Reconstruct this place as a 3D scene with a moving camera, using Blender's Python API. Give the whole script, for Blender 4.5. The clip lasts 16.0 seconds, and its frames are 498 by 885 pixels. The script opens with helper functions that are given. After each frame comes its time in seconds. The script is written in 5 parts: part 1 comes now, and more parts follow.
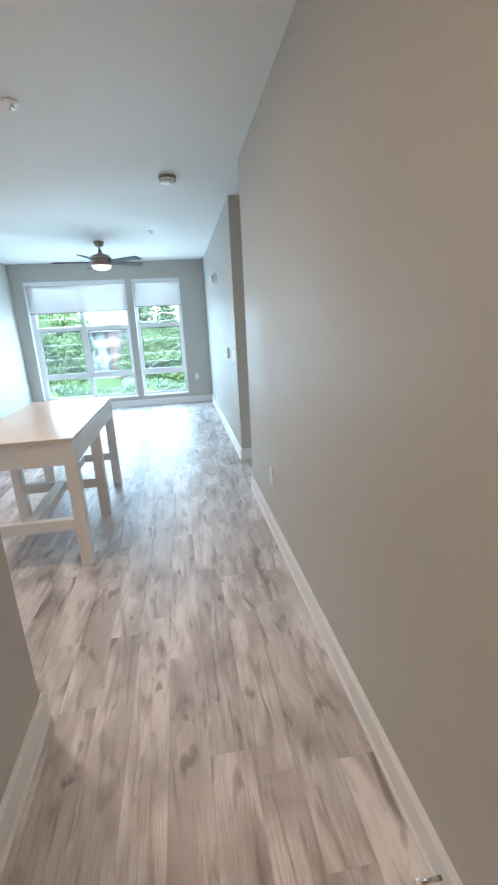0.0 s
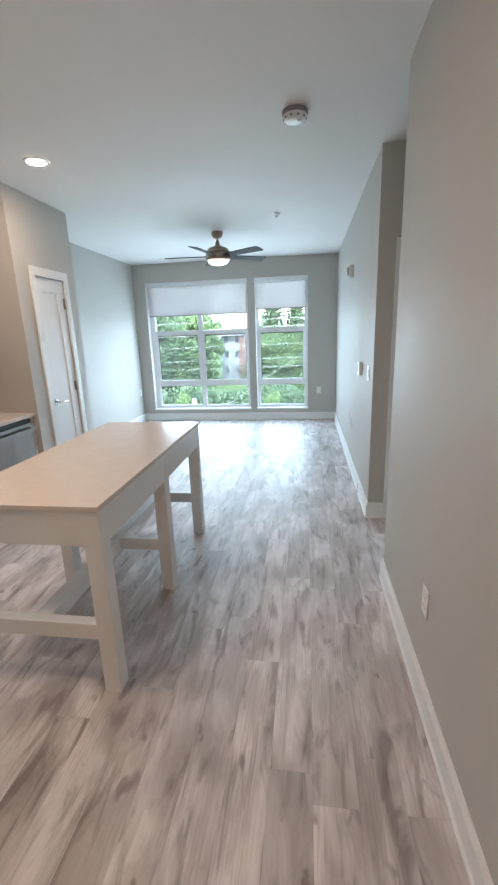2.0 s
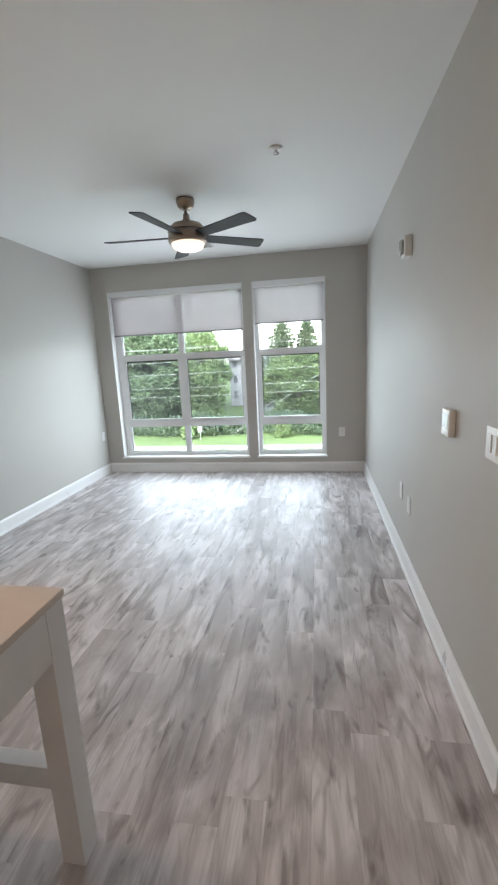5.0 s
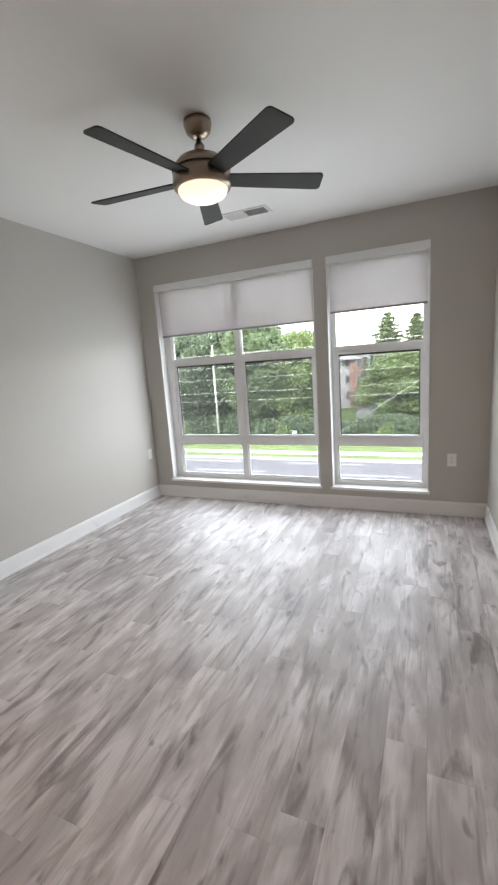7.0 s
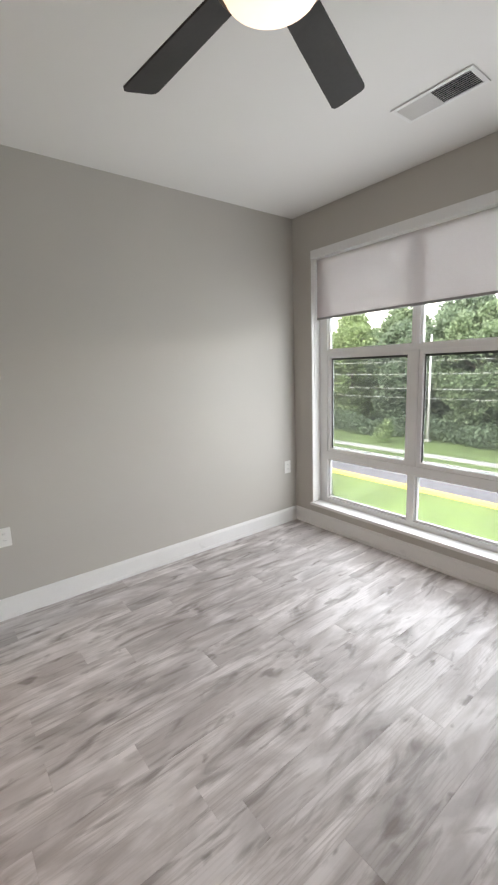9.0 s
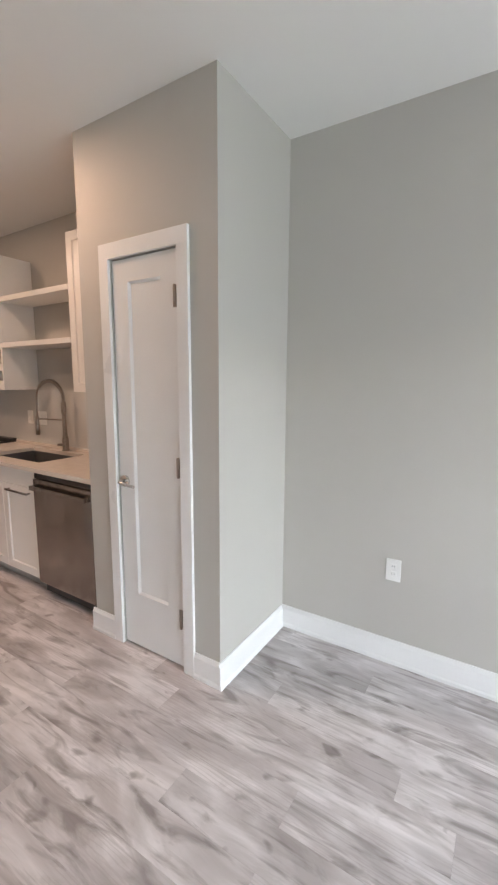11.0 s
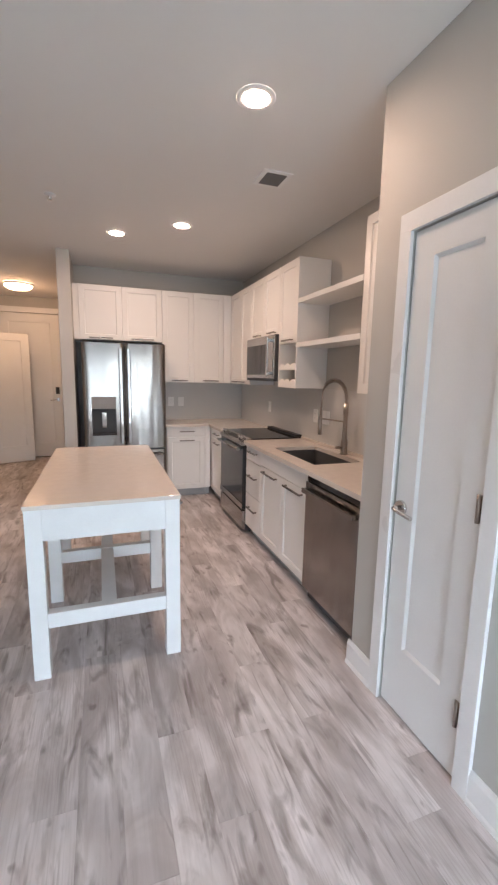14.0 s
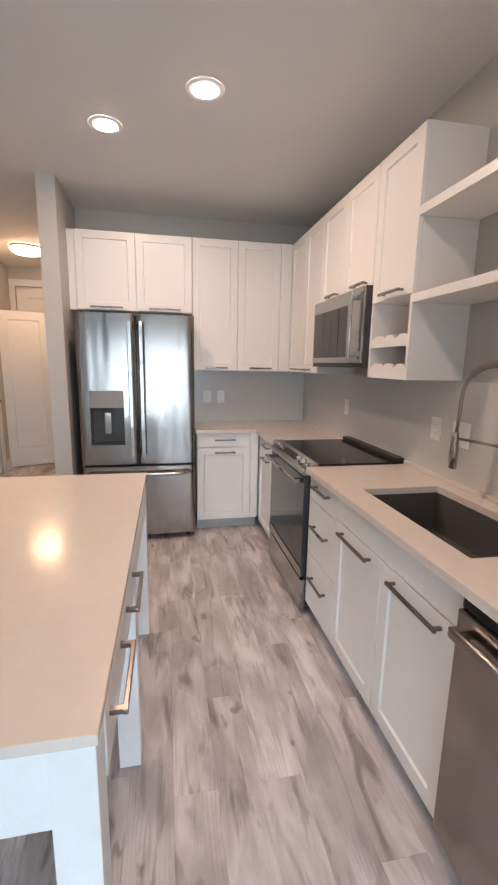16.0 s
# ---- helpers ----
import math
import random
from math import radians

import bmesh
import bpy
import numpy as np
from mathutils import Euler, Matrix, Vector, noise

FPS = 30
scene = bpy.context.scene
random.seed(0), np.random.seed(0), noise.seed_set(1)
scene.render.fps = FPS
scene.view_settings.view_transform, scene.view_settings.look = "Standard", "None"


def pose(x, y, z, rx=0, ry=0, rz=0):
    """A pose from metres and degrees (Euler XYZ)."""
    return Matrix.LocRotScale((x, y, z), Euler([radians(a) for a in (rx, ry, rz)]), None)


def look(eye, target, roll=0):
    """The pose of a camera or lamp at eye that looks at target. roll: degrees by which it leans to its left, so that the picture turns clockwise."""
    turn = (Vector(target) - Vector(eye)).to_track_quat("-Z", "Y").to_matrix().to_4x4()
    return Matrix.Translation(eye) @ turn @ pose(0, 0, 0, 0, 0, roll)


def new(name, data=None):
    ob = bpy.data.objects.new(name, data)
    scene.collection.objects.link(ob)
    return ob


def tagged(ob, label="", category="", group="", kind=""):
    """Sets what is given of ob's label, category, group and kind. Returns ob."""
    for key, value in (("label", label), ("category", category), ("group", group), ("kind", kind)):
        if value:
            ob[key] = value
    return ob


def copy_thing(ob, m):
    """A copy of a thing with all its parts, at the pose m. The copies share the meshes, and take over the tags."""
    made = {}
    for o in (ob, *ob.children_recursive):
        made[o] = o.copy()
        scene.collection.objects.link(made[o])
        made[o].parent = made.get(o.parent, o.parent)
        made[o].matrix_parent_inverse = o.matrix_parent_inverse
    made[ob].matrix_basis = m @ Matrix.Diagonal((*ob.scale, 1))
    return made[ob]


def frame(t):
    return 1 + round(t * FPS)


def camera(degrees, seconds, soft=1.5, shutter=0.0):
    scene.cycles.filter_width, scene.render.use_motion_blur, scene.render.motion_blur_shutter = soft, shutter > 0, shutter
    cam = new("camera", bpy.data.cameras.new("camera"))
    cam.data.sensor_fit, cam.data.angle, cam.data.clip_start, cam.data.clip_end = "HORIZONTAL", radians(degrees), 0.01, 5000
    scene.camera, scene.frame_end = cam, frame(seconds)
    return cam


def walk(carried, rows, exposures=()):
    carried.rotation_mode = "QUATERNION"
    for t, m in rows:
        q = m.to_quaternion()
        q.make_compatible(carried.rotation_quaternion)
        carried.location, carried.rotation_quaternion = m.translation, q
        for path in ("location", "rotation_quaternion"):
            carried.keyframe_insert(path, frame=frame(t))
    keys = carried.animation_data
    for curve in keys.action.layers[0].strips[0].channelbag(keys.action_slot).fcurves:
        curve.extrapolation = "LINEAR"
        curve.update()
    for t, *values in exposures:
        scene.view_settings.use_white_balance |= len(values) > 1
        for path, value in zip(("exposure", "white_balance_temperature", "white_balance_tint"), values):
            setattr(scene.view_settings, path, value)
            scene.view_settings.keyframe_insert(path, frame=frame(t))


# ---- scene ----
cam = camera(61.9, 16.0, soft=2.3)
PATH = [
    (0, (0.086, 0.259, 1.526), (0.379, 2.159, 0.973), -2.9),
    (0.5, (0.197, 0.478, 1.53), (0.219, 2.41, 1.013), -1.3),
    (1, (0.154, 0.834, 1.552), (0.186, 2.772, 1.06), -2.8),
    (1.5, (0.163, 1.134, 1.52), (0.06, 3.065, 1.011), -3.9),
    (2, (0.191, 1.501, 1.526), (-0.082, 3.416, 1.019), -2.0),
    (2.5, (0.146, 1.877, 1.504), (0.0, 3.812, 1.02), -2.6),
    (3, (0.146, 2.218, 1.491), (-0.041, 4.149, 1.006), -2.9),
    (3.2, (0.154, 2.361, 1.485), (-0.088, 4.297, 1.049), -1.1),
    (5.3, (0.098, 3.74, 1.505), (-0.255, 5.669, 1.111), -3.5),
    (5.5, (0.155, 3.881, 1.504), (-0.223, 5.806, 1.11), -4.2),
    (6, (0.194, 4.206, 1.526), (-0.419, 6.064, 1.111), -5.3),
    (6.5, (0.275, 4.501, 1.486), (-0.562, 6.271, 1.078), -3.4),
    (7, (0.207, 4.834, 1.494), (-0.584, 6.634, 1.129), -4.0),
    (7.5, (0.208, 5.173, 1.489), (-0.722, 6.903, 1.112), -4.2),
    (8, (0.195, 5.526, 1.521), (-1.033, 7.041, 1.078), -2.4),
    (8.2, (0.164, 5.653, 1.517), (-1.098, 7.145, 1.089), -2.1),
    (10.3, (-0.43, 6.735, 1.456), (-2.4, 6.568, 1.155), -1.6),
    (10.5, (-0.519, 6.771, 1.456), (-2.444, 6.324, 1.149), -1.4),
    (11, (-0.696, 6.88, 1.489), (-2.369, 5.824, 1.195), 0.3),
    (11.5, (-0.72, 6.949, 1.501), (-2.148, 5.572, 1.246), 0.3),
    (12, (-0.606, 7.054, 1.477), (-1.742, 5.44, 1.157), -0.1),
    (12.5, (-0.59, 7.074, 1.479), (-1.527, 5.341, 1.134), -0.1),
    (13, (-0.745, 6.927, 1.492), (-1.54, 5.116, 1.191), 1.0),
    (13.5, (-0.892, 6.792, 1.508), (-1.602, 4.947, 1.209), 2.4),
    (14, (-0.979, 6.562, 1.504), (-1.641, 4.702, 1.186), 1.1),
    (14.5, (-1.104, 6.242, 1.499), (-1.678, 4.351, 1.188), -0.9),
    (15, (-1.28, 5.874, 1.481), (-1.579, 3.918, 1.195), 2.4),
    (15.5, (-1.35, 5.493, 1.47), (-1.702, 3.55, 1.153), 2.9),
    (16, (-1.462, 5.091, 1.465), (-1.843, 3.164, 1.094), 1.0),
]
walk(cam, [(t, look(eye, target, roll)) for t, eye, target, roll in PATH], [(0.0, 5.24, 5130, 4), (0.5, 5.18, 5250, 5), (1.0, 4.98, 5420, 7), (1.5, 4.92, 5480, 8), (3.0, 4.76, 5720, 12), (5.5, 4.40, 6350, 18), (6.5, 4.36, 6550, 21), (8.0, 4.06, 7100, 23), (10.5, 4.60, 6900, 23), (11.0, 4.72, 6600, 22), (12.0, 4.76, 6250, 20), (13.5, 4.80, 6100, 20), (15.0, 4.88, 5800, 18), (16.0, 5.0, 5750, 16)])

# ---- light ----
world = bpy.data.worlds.new("world")
scene.world = world
world.use_nodes = True
wn = world.node_tree.nodes
sky = wn.new("ShaderNodeTexSky")
sky.sky_type = "NISHITA"
sky.sun_disc = False
sky.sun_elevation = radians(42)
sky.sun_rotation = radians(200)
sky.air_density = 1.4
sky.dust_density = 1.5
veil = wn.new("ShaderNodeHueSaturation")   # thin cloud takes most of the blue out
veil.inputs["Saturation"].default_value = 0.38
world.node_tree.links.new(sky.outputs[0], veil.inputs["Color"])
world.node_tree.links.new(veil.outputs[0], wn["Background"].inputs[0])
wn["Background"].inputs[1].default_value = 0.15

sun_data = bpy.data.lights.new("sun", "SUN")
sun_data.energy, sun_data.angle, sun_data.color = 0.10, radians(20), (1.0, 0.96, 0.9)
sun_lamp = new("sun", sun_data)
sun_lamp.matrix_world = look((0, 0, 30), (6, 16, 5))



def area(name, x, z, wide, high, watts):
    """The sky's light in a window's opening, below its shade."""
    data = bpy.data.lights.new(name, "AREA")
    data.shape, data.size, data.size_y, data.energy, data.color = "RECTANGLE", wide, high, watts, (0.785, 0.935, 0.975)
    ob = new(name, data)
    ob.matrix_world = look((x, FW + 0.095, z), (x, 5.0, z))


FW = 8.905             # inner face of the window wall
area("skylight_wide", -1.69, 1.06, 1.64, 1.58, 1.50)
area("skylight_narrow", -0.234, 1.08, 0.76, 1.62, 0.76)
area("skylight_bedroom", 2.50, 1.02, 1.70, 1.58, 2.2)

# ---- plan ----
LW, RW, H = -2.825, 0.70, 2.74
HW = 0.672             # hall wall before the nook
BACK = 1.05            # kitchen's back wall
ENTRY = -1.52          # wall with the entry door
STUB0, STUB1, STUB_Y = -0.716, -0.59, 1.705
PX, PY0, PY1 = -2.18, 4.865, 5.785   # pantry closet
HALL_END, NOOK = 3.91, 4.82

# ---- materials ----


def shade(name, colour, rough=0.5, metal=0.0, vary=0.06, grain=6.0, fine=80.0, bump=0.02, rough_vary=0.08, coat=0.0):
    """A paint, stone or metal with two scales of variation and a fine relief."""
    m = bpy.data.materials.new(name)
    m.use_nodes = True
    nt = m.node_tree
    b = nt.nodes["Principled BSDF"]
    co = nt.nodes.new("ShaderNodeTexCoord")
    n1 = nt.nodes.new("ShaderNodeTexNoise")
    n1.inputs["Scale"].default_value, n1.inputs["Detail"].default_value = grain, 4
    n2 = nt.nodes.new("ShaderNodeTexNoise")
    n2.inputs["Scale"].default_value, n2.inputs["Detail"].default_value = fine, 3
    nt.links.new(co.outputs["Object"], n1.inputs["Vector"])
    nt.links.new(co.outputs["Object"], n2.inputs["Vector"])
    add = nt.nodes.new("ShaderNodeMath")
    add.operation = "ADD"
    half = nt.nodes.new("ShaderNodeMath")
    half.operation, half.inputs[1].default_value = "MULTIPLY", 0.5
    nt.links.new(n2.outputs[0], half.inputs[0])
    nt.links.new(n1.outputs[0], add.inputs[0])
    nt.links.new(half.outputs[0], add.inputs[1])
    ramp = nt.nodes.new("ShaderNodeMapRange")
    ramp.inputs[1].default_value, ramp.inputs[2].default_value = 0.45, 1.05
    ramp.inputs[3].default_value, ramp.inputs[4].default_value = 1 - vary, 1 + vary
    nt.links.new(add.outputs[0], ramp.inputs[0])
    mul = nt.nodes.new("ShaderNodeVectorMath")
    mul.operation = "SCALE"
    mul.inputs[0].default_value = colour
    nt.links.new(ramp.outputs[0], mul.inputs["Scale"])
    nt.links.new(mul.outputs[0], b.inputs["Base Color"])
    rr = nt.nodes.new("ShaderNodeMapRange")
    rr.inputs[1].default_value, rr.inputs[2].default_value = 0.3, 0.7
    rr.inputs[3].default_value, rr.inputs[4].default_value = max(rough - rough_vary, 0.02), min(rough + rough_vary, 1)
    nt.links.new(n1.outputs[0], rr.inputs[0])
    nt.links.new(rr.outputs[0], b.inputs["Roughness"])
    b.inputs["Metallic"].default_value = metal
    b.inputs["Coat Weight"].default_value = coat
    if bump:
        bp = nt.nodes.new("ShaderNodeBump")
        bp.inputs["Strength"].default_value, bp.inputs["Distance"].default_value = bump, 0.004
        nt.links.new(n2.outputs[0], bp.inputs["Height"])
        nt.links.new(bp.outputs[0], b.inputs["Normal"])
    return m


def brushed(name, colour, rough, axis, strong=0.10):
    """Brushed steel: fine streaks along one axis."""
    m = bpy.data.materials.new(name)
    m.use_nodes = True
    nt = m.node_tree
    b = nt.nodes["Principled BSDF"]
    co = nt.nodes.new("ShaderNodeTexCoord")
    mp = nt.nodes.new("ShaderNodeMapping")
    sc = [700.0, 700.0, 700.0]
    sc[axis] = 2.0
    mp.inputs["Scale"].default_value = sc
    n = nt.nodes.new("ShaderNodeTexNoise")
    n.inputs["Scale"].default_value, n.inputs["Detail"].default_value = 1.0, 3
    big = nt.nodes.new("ShaderNodeTexNoise")
    big.inputs["Scale"].default_value = 3.0
    nt.links.new(co.outputs["Object"], mp.inputs["Vector"])
    nt.links.new(mp.outputs[0], n.inputs["Vector"])
    nt.links.new(co.outputs["Object"], big.inputs["Vector"])
    rr = nt.nodes.new("ShaderNodeMapRange")
    rr.inputs[3].default_value, rr.inputs[4].default_value = rough - strong, rough + strong
    nt.links.new(n.outputs[0], rr.inputs[0])
    nt.links.new(rr.outputs[0], b.inputs["Roughness"])
    cr = nt.nodes.new("ShaderNodeMapRange")
    cr.inputs[3].default_value, cr.inputs[4].default_value = 0.85, 1.15
    nt.links.new(big.outputs[0], cr.inputs[0])
    mul = nt.nodes.new("ShaderNodeVectorMath")
    mul.operation = "SCALE"
    mul.inputs[0].default_value = colour
    nt.links.new(cr.outputs[0], mul.inputs["Scale"])
    nt.links.new(mul.outputs[0], b.inputs["Base Color"])
    b.inputs["Metallic"].default_value = 1.0
    bp = nt.nodes.new("ShaderNodeBump")
    wave = nt.nodes.new("ShaderNodeMapping")     # the sheet is never quite flat
    ws = [6.0, 6.0, 6.0]
    ws[axis] = 0.6
    wave.inputs["Scale"].default_value = ws
    sheet = nt.nodes.new("ShaderNodeTexNoise")
    sheet.inputs["Scale"].default_value, sheet.inputs["Detail"].default_value = 1.0, 1
    nt.links.new(co.outputs["Object"], wave.inputs["Vector"])
    nt.links.new(wave.outputs[0], sheet.inputs["Vector"])
    bp.inputs["Strength"].default_value, bp.inputs["Distance"].default_value = 0.55, 0.022
    nt.links.new(sheet.outputs[0], bp.inputs["Height"])
    nt.links.new(bp.outputs[0], b.inputs["Normal"])
    return m


def glowing(name, colour, strength):
    m = bpy.data.materials.new(name)
    m.use_nodes = True
    b = m.node_tree.nodes["Principled BSDF"]
    b.inputs["Base Color"].default_value = (0.8, 0.78, 0.74, 1)
    b.inputs["Emission Color"].default_value = (*colour, 1)
    b.inputs["Emission Strength"].default_value = strength
    b.inputs["Roughness"].default_value = 0.4
    return m


def glass(name, tint, mesh=0.0):
    """A window pane with the reflection of real glass; tint: darkens the view outdoors; mesh: how much of it an insect
    screen of pale threads covers, which also veils the view with haze.
    """
    m = bpy.data.materials.new(name)
    m.use_nodes = True
    nt = m.node_tree
    nt.nodes.clear()
    out = nt.nodes.new("ShaderNodeOutputMaterial")
    mix = nt.nodes.new("ShaderNodeMixShader")
    tr = nt.nodes.new("ShaderNodeBsdfTransparent")
    gl = nt.nodes.new("ShaderNodeBsdfGlossy")
    fr = nt.nodes.new("ShaderNodeFresnel")
    fr.inputs["IOR"].default_value = 1.45
    tr.inputs[0].default_value = (*tint, 1)
    gl.inputs["Roughness"].default_value = 0.02
    nt.links.new(fr.outputs[0], mix.inputs[0])
    nt.links.new(tr.outputs[0], mix.inputs[1])
    nt.links.new(gl.outputs[0], mix.inputs[2])
    body = mix
    if mesh:
        thread = nt.nodes.new("ShaderNodeBsdfTranslucent")
        thread.inputs[0].default_value = (0.40, 0.45, 0.42, 1)
        body = nt.nodes.new("ShaderNodeMixShader")
        body.inputs[0].default_value = mesh
        nt.links.new(mix.outputs[0], body.inputs[1])
        nt.links.new(thread.outputs[0], body.inputs[2])
    nt.links.new(body.outputs[0], out.inputs[0])
    return m


def fabric(name):
    """Roller-shade cloth: woven, lets light through."""
    m = bpy.data.materials.new(name)
    m.use_nodes = True
    nt = m.node_tree
    nt.nodes.clear()
    out = nt.nodes.new("ShaderNodeOutputMaterial")
    co = nt.nodes.new("ShaderNodeTexCoord")
    wv = nt.nodes.new("ShaderNodeTexNoise")
    wv.inputs["Scale"].default_value = 300
    nt.links.new(co.outputs["Object"], wv.inputs["Vector"])
    cr = nt.nodes.new("ShaderNodeMapRange")
    cr.inputs[3].default_value, cr.inputs[4].default_value = 0.92, 1.08
    nt.links.new(wv.outputs[0], cr.inputs[0])
    mul = nt.nodes.new("ShaderNodeVectorMath")
    mul.operation = "SCALE"
    mul.inputs[0].default_value = (0.70, 0.67, 0.675)
    nt.links.new(cr.outputs[0], mul.inputs["Scale"])
    d = nt.nodes.new("ShaderNodeBsdfDiffuse")
    t = nt.nodes.new("ShaderNodeBsdfTranslucent")
    s = nt.nodes.new("ShaderNodeBsdfTransparent")
    s.inputs[0].default_value = (0.9, 0.9, 0.9, 1)
    nt.links.new(mul.outputs[0], d.inputs[0])
    nt.links.new(mul.outputs[0], t.inputs[0])
    m1 = nt.nodes.new("ShaderNodeMixShader")
    m1.inputs[0].default_value = 0.30
    m2 = nt.nodes.new("ShaderNodeMixShader")
    m2.inputs[0].default_value = 0.12
    nt.links.new(d.outputs[0], m1.inputs[1])
    nt.links.new(t.outputs[0], m1.inputs[2])
    nt.links.new(m1.outputs[0], m2.inputs[1])
    nt.links.new(s.outputs[0], m2.inputs[2])
    nt.links.new(m2.outputs[0], out.inputs[0])
    return m


def foliage(name, colour):
    """Leaves: matt, and half the light comes through them."""
    m = shade(name, colour, 0.6, vary=0.35, grain=0.9, fine=9, bump=0)
    nt = m.node_tree
    b = nt.nodes["Principled BSDF"]
    t = nt.nodes.new("ShaderNodeBsdfTranslucent")
    nt.links.new(b.inputs["Base Color"].links[0].from_socket, t.inputs[0])
    mix = nt.nodes.new("ShaderNodeMixShader")
    mix.inputs[0].default_value = 0.5
    nt.links.new(b.outputs[0], mix.inputs[1])
    nt.links.new(t.outputs[0], mix.inputs[2])
    nt.links.new(mix.outputs[0], nt.nodes["Material Output"].inputs[0])
    return m


def plank_wood(name):
    """Grey-washed vinyl plank: pale patches, brown grain streaks, knots; every plank its own cut."""
    m = bpy.data.materials.new(name)
    m.use_nodes = True
    nt = m.node_tree
    L = nt.links
    b = nt.nodes["Principled BSDF"]
    co = nt.nodes.new("ShaderNodeTexCoord")
    inf = nt.nodes.new("ShaderNodeObjectInfo")
    sh = nt.nodes.new("ShaderNodeVectorMath")
    sh.operation = "SCALE"
    sh.inputs[0].default_value = (37.0, 91.0, 17.0)
    L.new(inf.outputs["Random"], sh.inputs["Scale"])
    pos = nt.nodes.new("ShaderNodeVectorMath")
    L.new(co.outputs["Object"], pos.inputs[0])
    L.new(sh.outputs[0], pos.inputs[1])

    def streak(sx, sy, detail, distort=0.0):
        mp = nt.nodes.new("ShaderNodeMapping")
        mp.inputs["Scale"].default_value = (sx, sy, 1)
        n = nt.nodes.new("ShaderNodeTexNoise")
        n.inputs["Scale"].default_value, n.inputs["Detail"].default_value = 1.0, detail
        n.inputs["Distortion"].default_value = distort
        L.new(pos.outputs[0], mp.inputs["Vector"])
        L.new(mp.outputs[0], n.inputs["Vector"])
        return n.outputs[0]

    def span(value, a, c, lo=0.0, hi=1.0):
        r = nt.nodes.new("ShaderNodeMapRange")
        for i, v in enumerate((a, c, lo, hi)):
            r.inputs[i + 1].default_value = v
        L.new(value, r.inputs[0])
        return r.outputs[0]

    def blend(f, a, c):
        x = nt.nodes.new("ShaderNodeMix")
        x.data_type = "RGBA"
        L.new(f, x.inputs[0])
        for slot, v in ((6, a), (7, c)):
            if isinstance(v, tuple):
                x.inputs[slot].default_value = (*v, 1)
            else:
                L.new(v, x.inputs[slot])
        return x.outputs[2]

    patch = span(streak(5, 2.2, 5, 0.7), 0.38, 0.60)
    mid = span(streak(9, 2.0, 7, 1.1), 0.44, 0.66)
    fine = streak(70, 5.0, 5, 0.9)
    dark = span(streak(12, 2.9, 9, 1.0), 0.55, 0.70)
    vein = span(streak(30, 2.4, 8, 0.9), 0.57, 0.70)
    knot = span(streak(14, 7.0, 2, 0.3), 0.67, 0.75)
    c = blend(patch, PLANK_MID, PLANK_PALE)
    c = blend(span(mid, 0, 1, 0.0, 0.55), c, PLANK_BROWN)
    c = blend(span(fine, 0.45, 0.75, 0.0, 0.16), c, PLANK_BROWN)
    c = blend(span(dark, 0, 1, 0.0, 0.70), c, PLANK_DARK)
    c = blend(span(vein, 0, 1, 0.0, 0.46), c, PLANK_DARK)
    mp = nt.nodes.new("ShaderNodeMapping")
    mp.inputs["Scale"].default_value = (1, 0.09, 1)
    wv = nt.nodes.new("ShaderNodeTexWave")
    wv.inputs["Scale"].default_value, wv.inputs["Distortion"].default_value = 22.0, 9.0
    wv.inputs["Detail"].default_value, wv.inputs["Detail Scale"].default_value = 3.0, 1.6
    L.new(pos.outputs[0], mp.inputs["Vector"])
    L.new(mp.outputs[0], wv.inputs["Vector"])
    ring = nt.nodes.new("ShaderNodeMath")
    ring.operation = "MULTIPLY"
    L.new(span(wv.outputs[1], 0.62, 0.95, 0.0, 0.26), ring.inputs[0])
    L.new(span(streak(6, 1.5, 2, 0.5), 0.46, 0.60), ring.inputs[1])
    c = blend(ring.outputs[0], c, PLANK_BROWN)
    c = blend(span(knot, 0, 1, 0.0, 0.6), c, PLANK_DARK)
    tone = nt.nodes.new("ShaderNodeVectorMath")
    tone.operation = "SCALE"
    L.new(c, tone.inputs[0])
    L.new(span(inf.outputs["Random"], 0, 1, 0.90, 1.08), tone.inputs["Scale"])
    L.new(tone.outputs[0], b.inputs["Base Color"])
    L.new(span(mid, 0, 1, 0.44, 0.50), b.inputs["Roughness"])
    b.inputs["Specular IOR Level"].default_value = 0.42
    bp = nt.nodes.new("ShaderNodeBump")
    bp.inputs["Strength"].default_value, bp.inputs["Distance"].default_value = 0.06, 0.002
    L.new(fine, bp.inputs["Height"])
    L.new(bp.outputs[0], b.inputs["Normal"])
    return m


PLANK_PALE, PLANK_MID, PLANK_BROWN, PLANK_DARK = (0.75, 0.712, 0.708), (0.47, 0.435, 0.43), (0.325, 0.282, 0.265), (0.165, 0.137, 0.124)

WALL = shade("wall_paint", (0.50, 0.483, 0.448), 0.6, vary=0.03, grain=1.5, fine=240, bump=0.10)
CEIL = shade("ceiling_paint", (0.78, 0.77, 0.75), 0.7, vary=0.02, grain=1.2, fine=200, bump=0.10)
TRIM = shade("trim_paint", (0.80, 0.80, 0.79), 0.35, vary=0.03, grain=4, fine=90, bump=0.03)
DOORP = shade("door_paint", (0.78, 0.78, 0.77), 0.38, vary=0.03, grain=3, fine=120, bump=0.05)
CAB = shade("cabinet_lacquer", (0.80, 0.785, 0.755), 0.34, vary=0.012, grain=3, fine=120, bump=0.03, rough_vary=0.03)
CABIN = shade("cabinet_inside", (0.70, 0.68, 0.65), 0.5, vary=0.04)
TOE = shade("toe_kick_grey", (0.42, 0.43, 0.43), 0.5, vary=0.08)
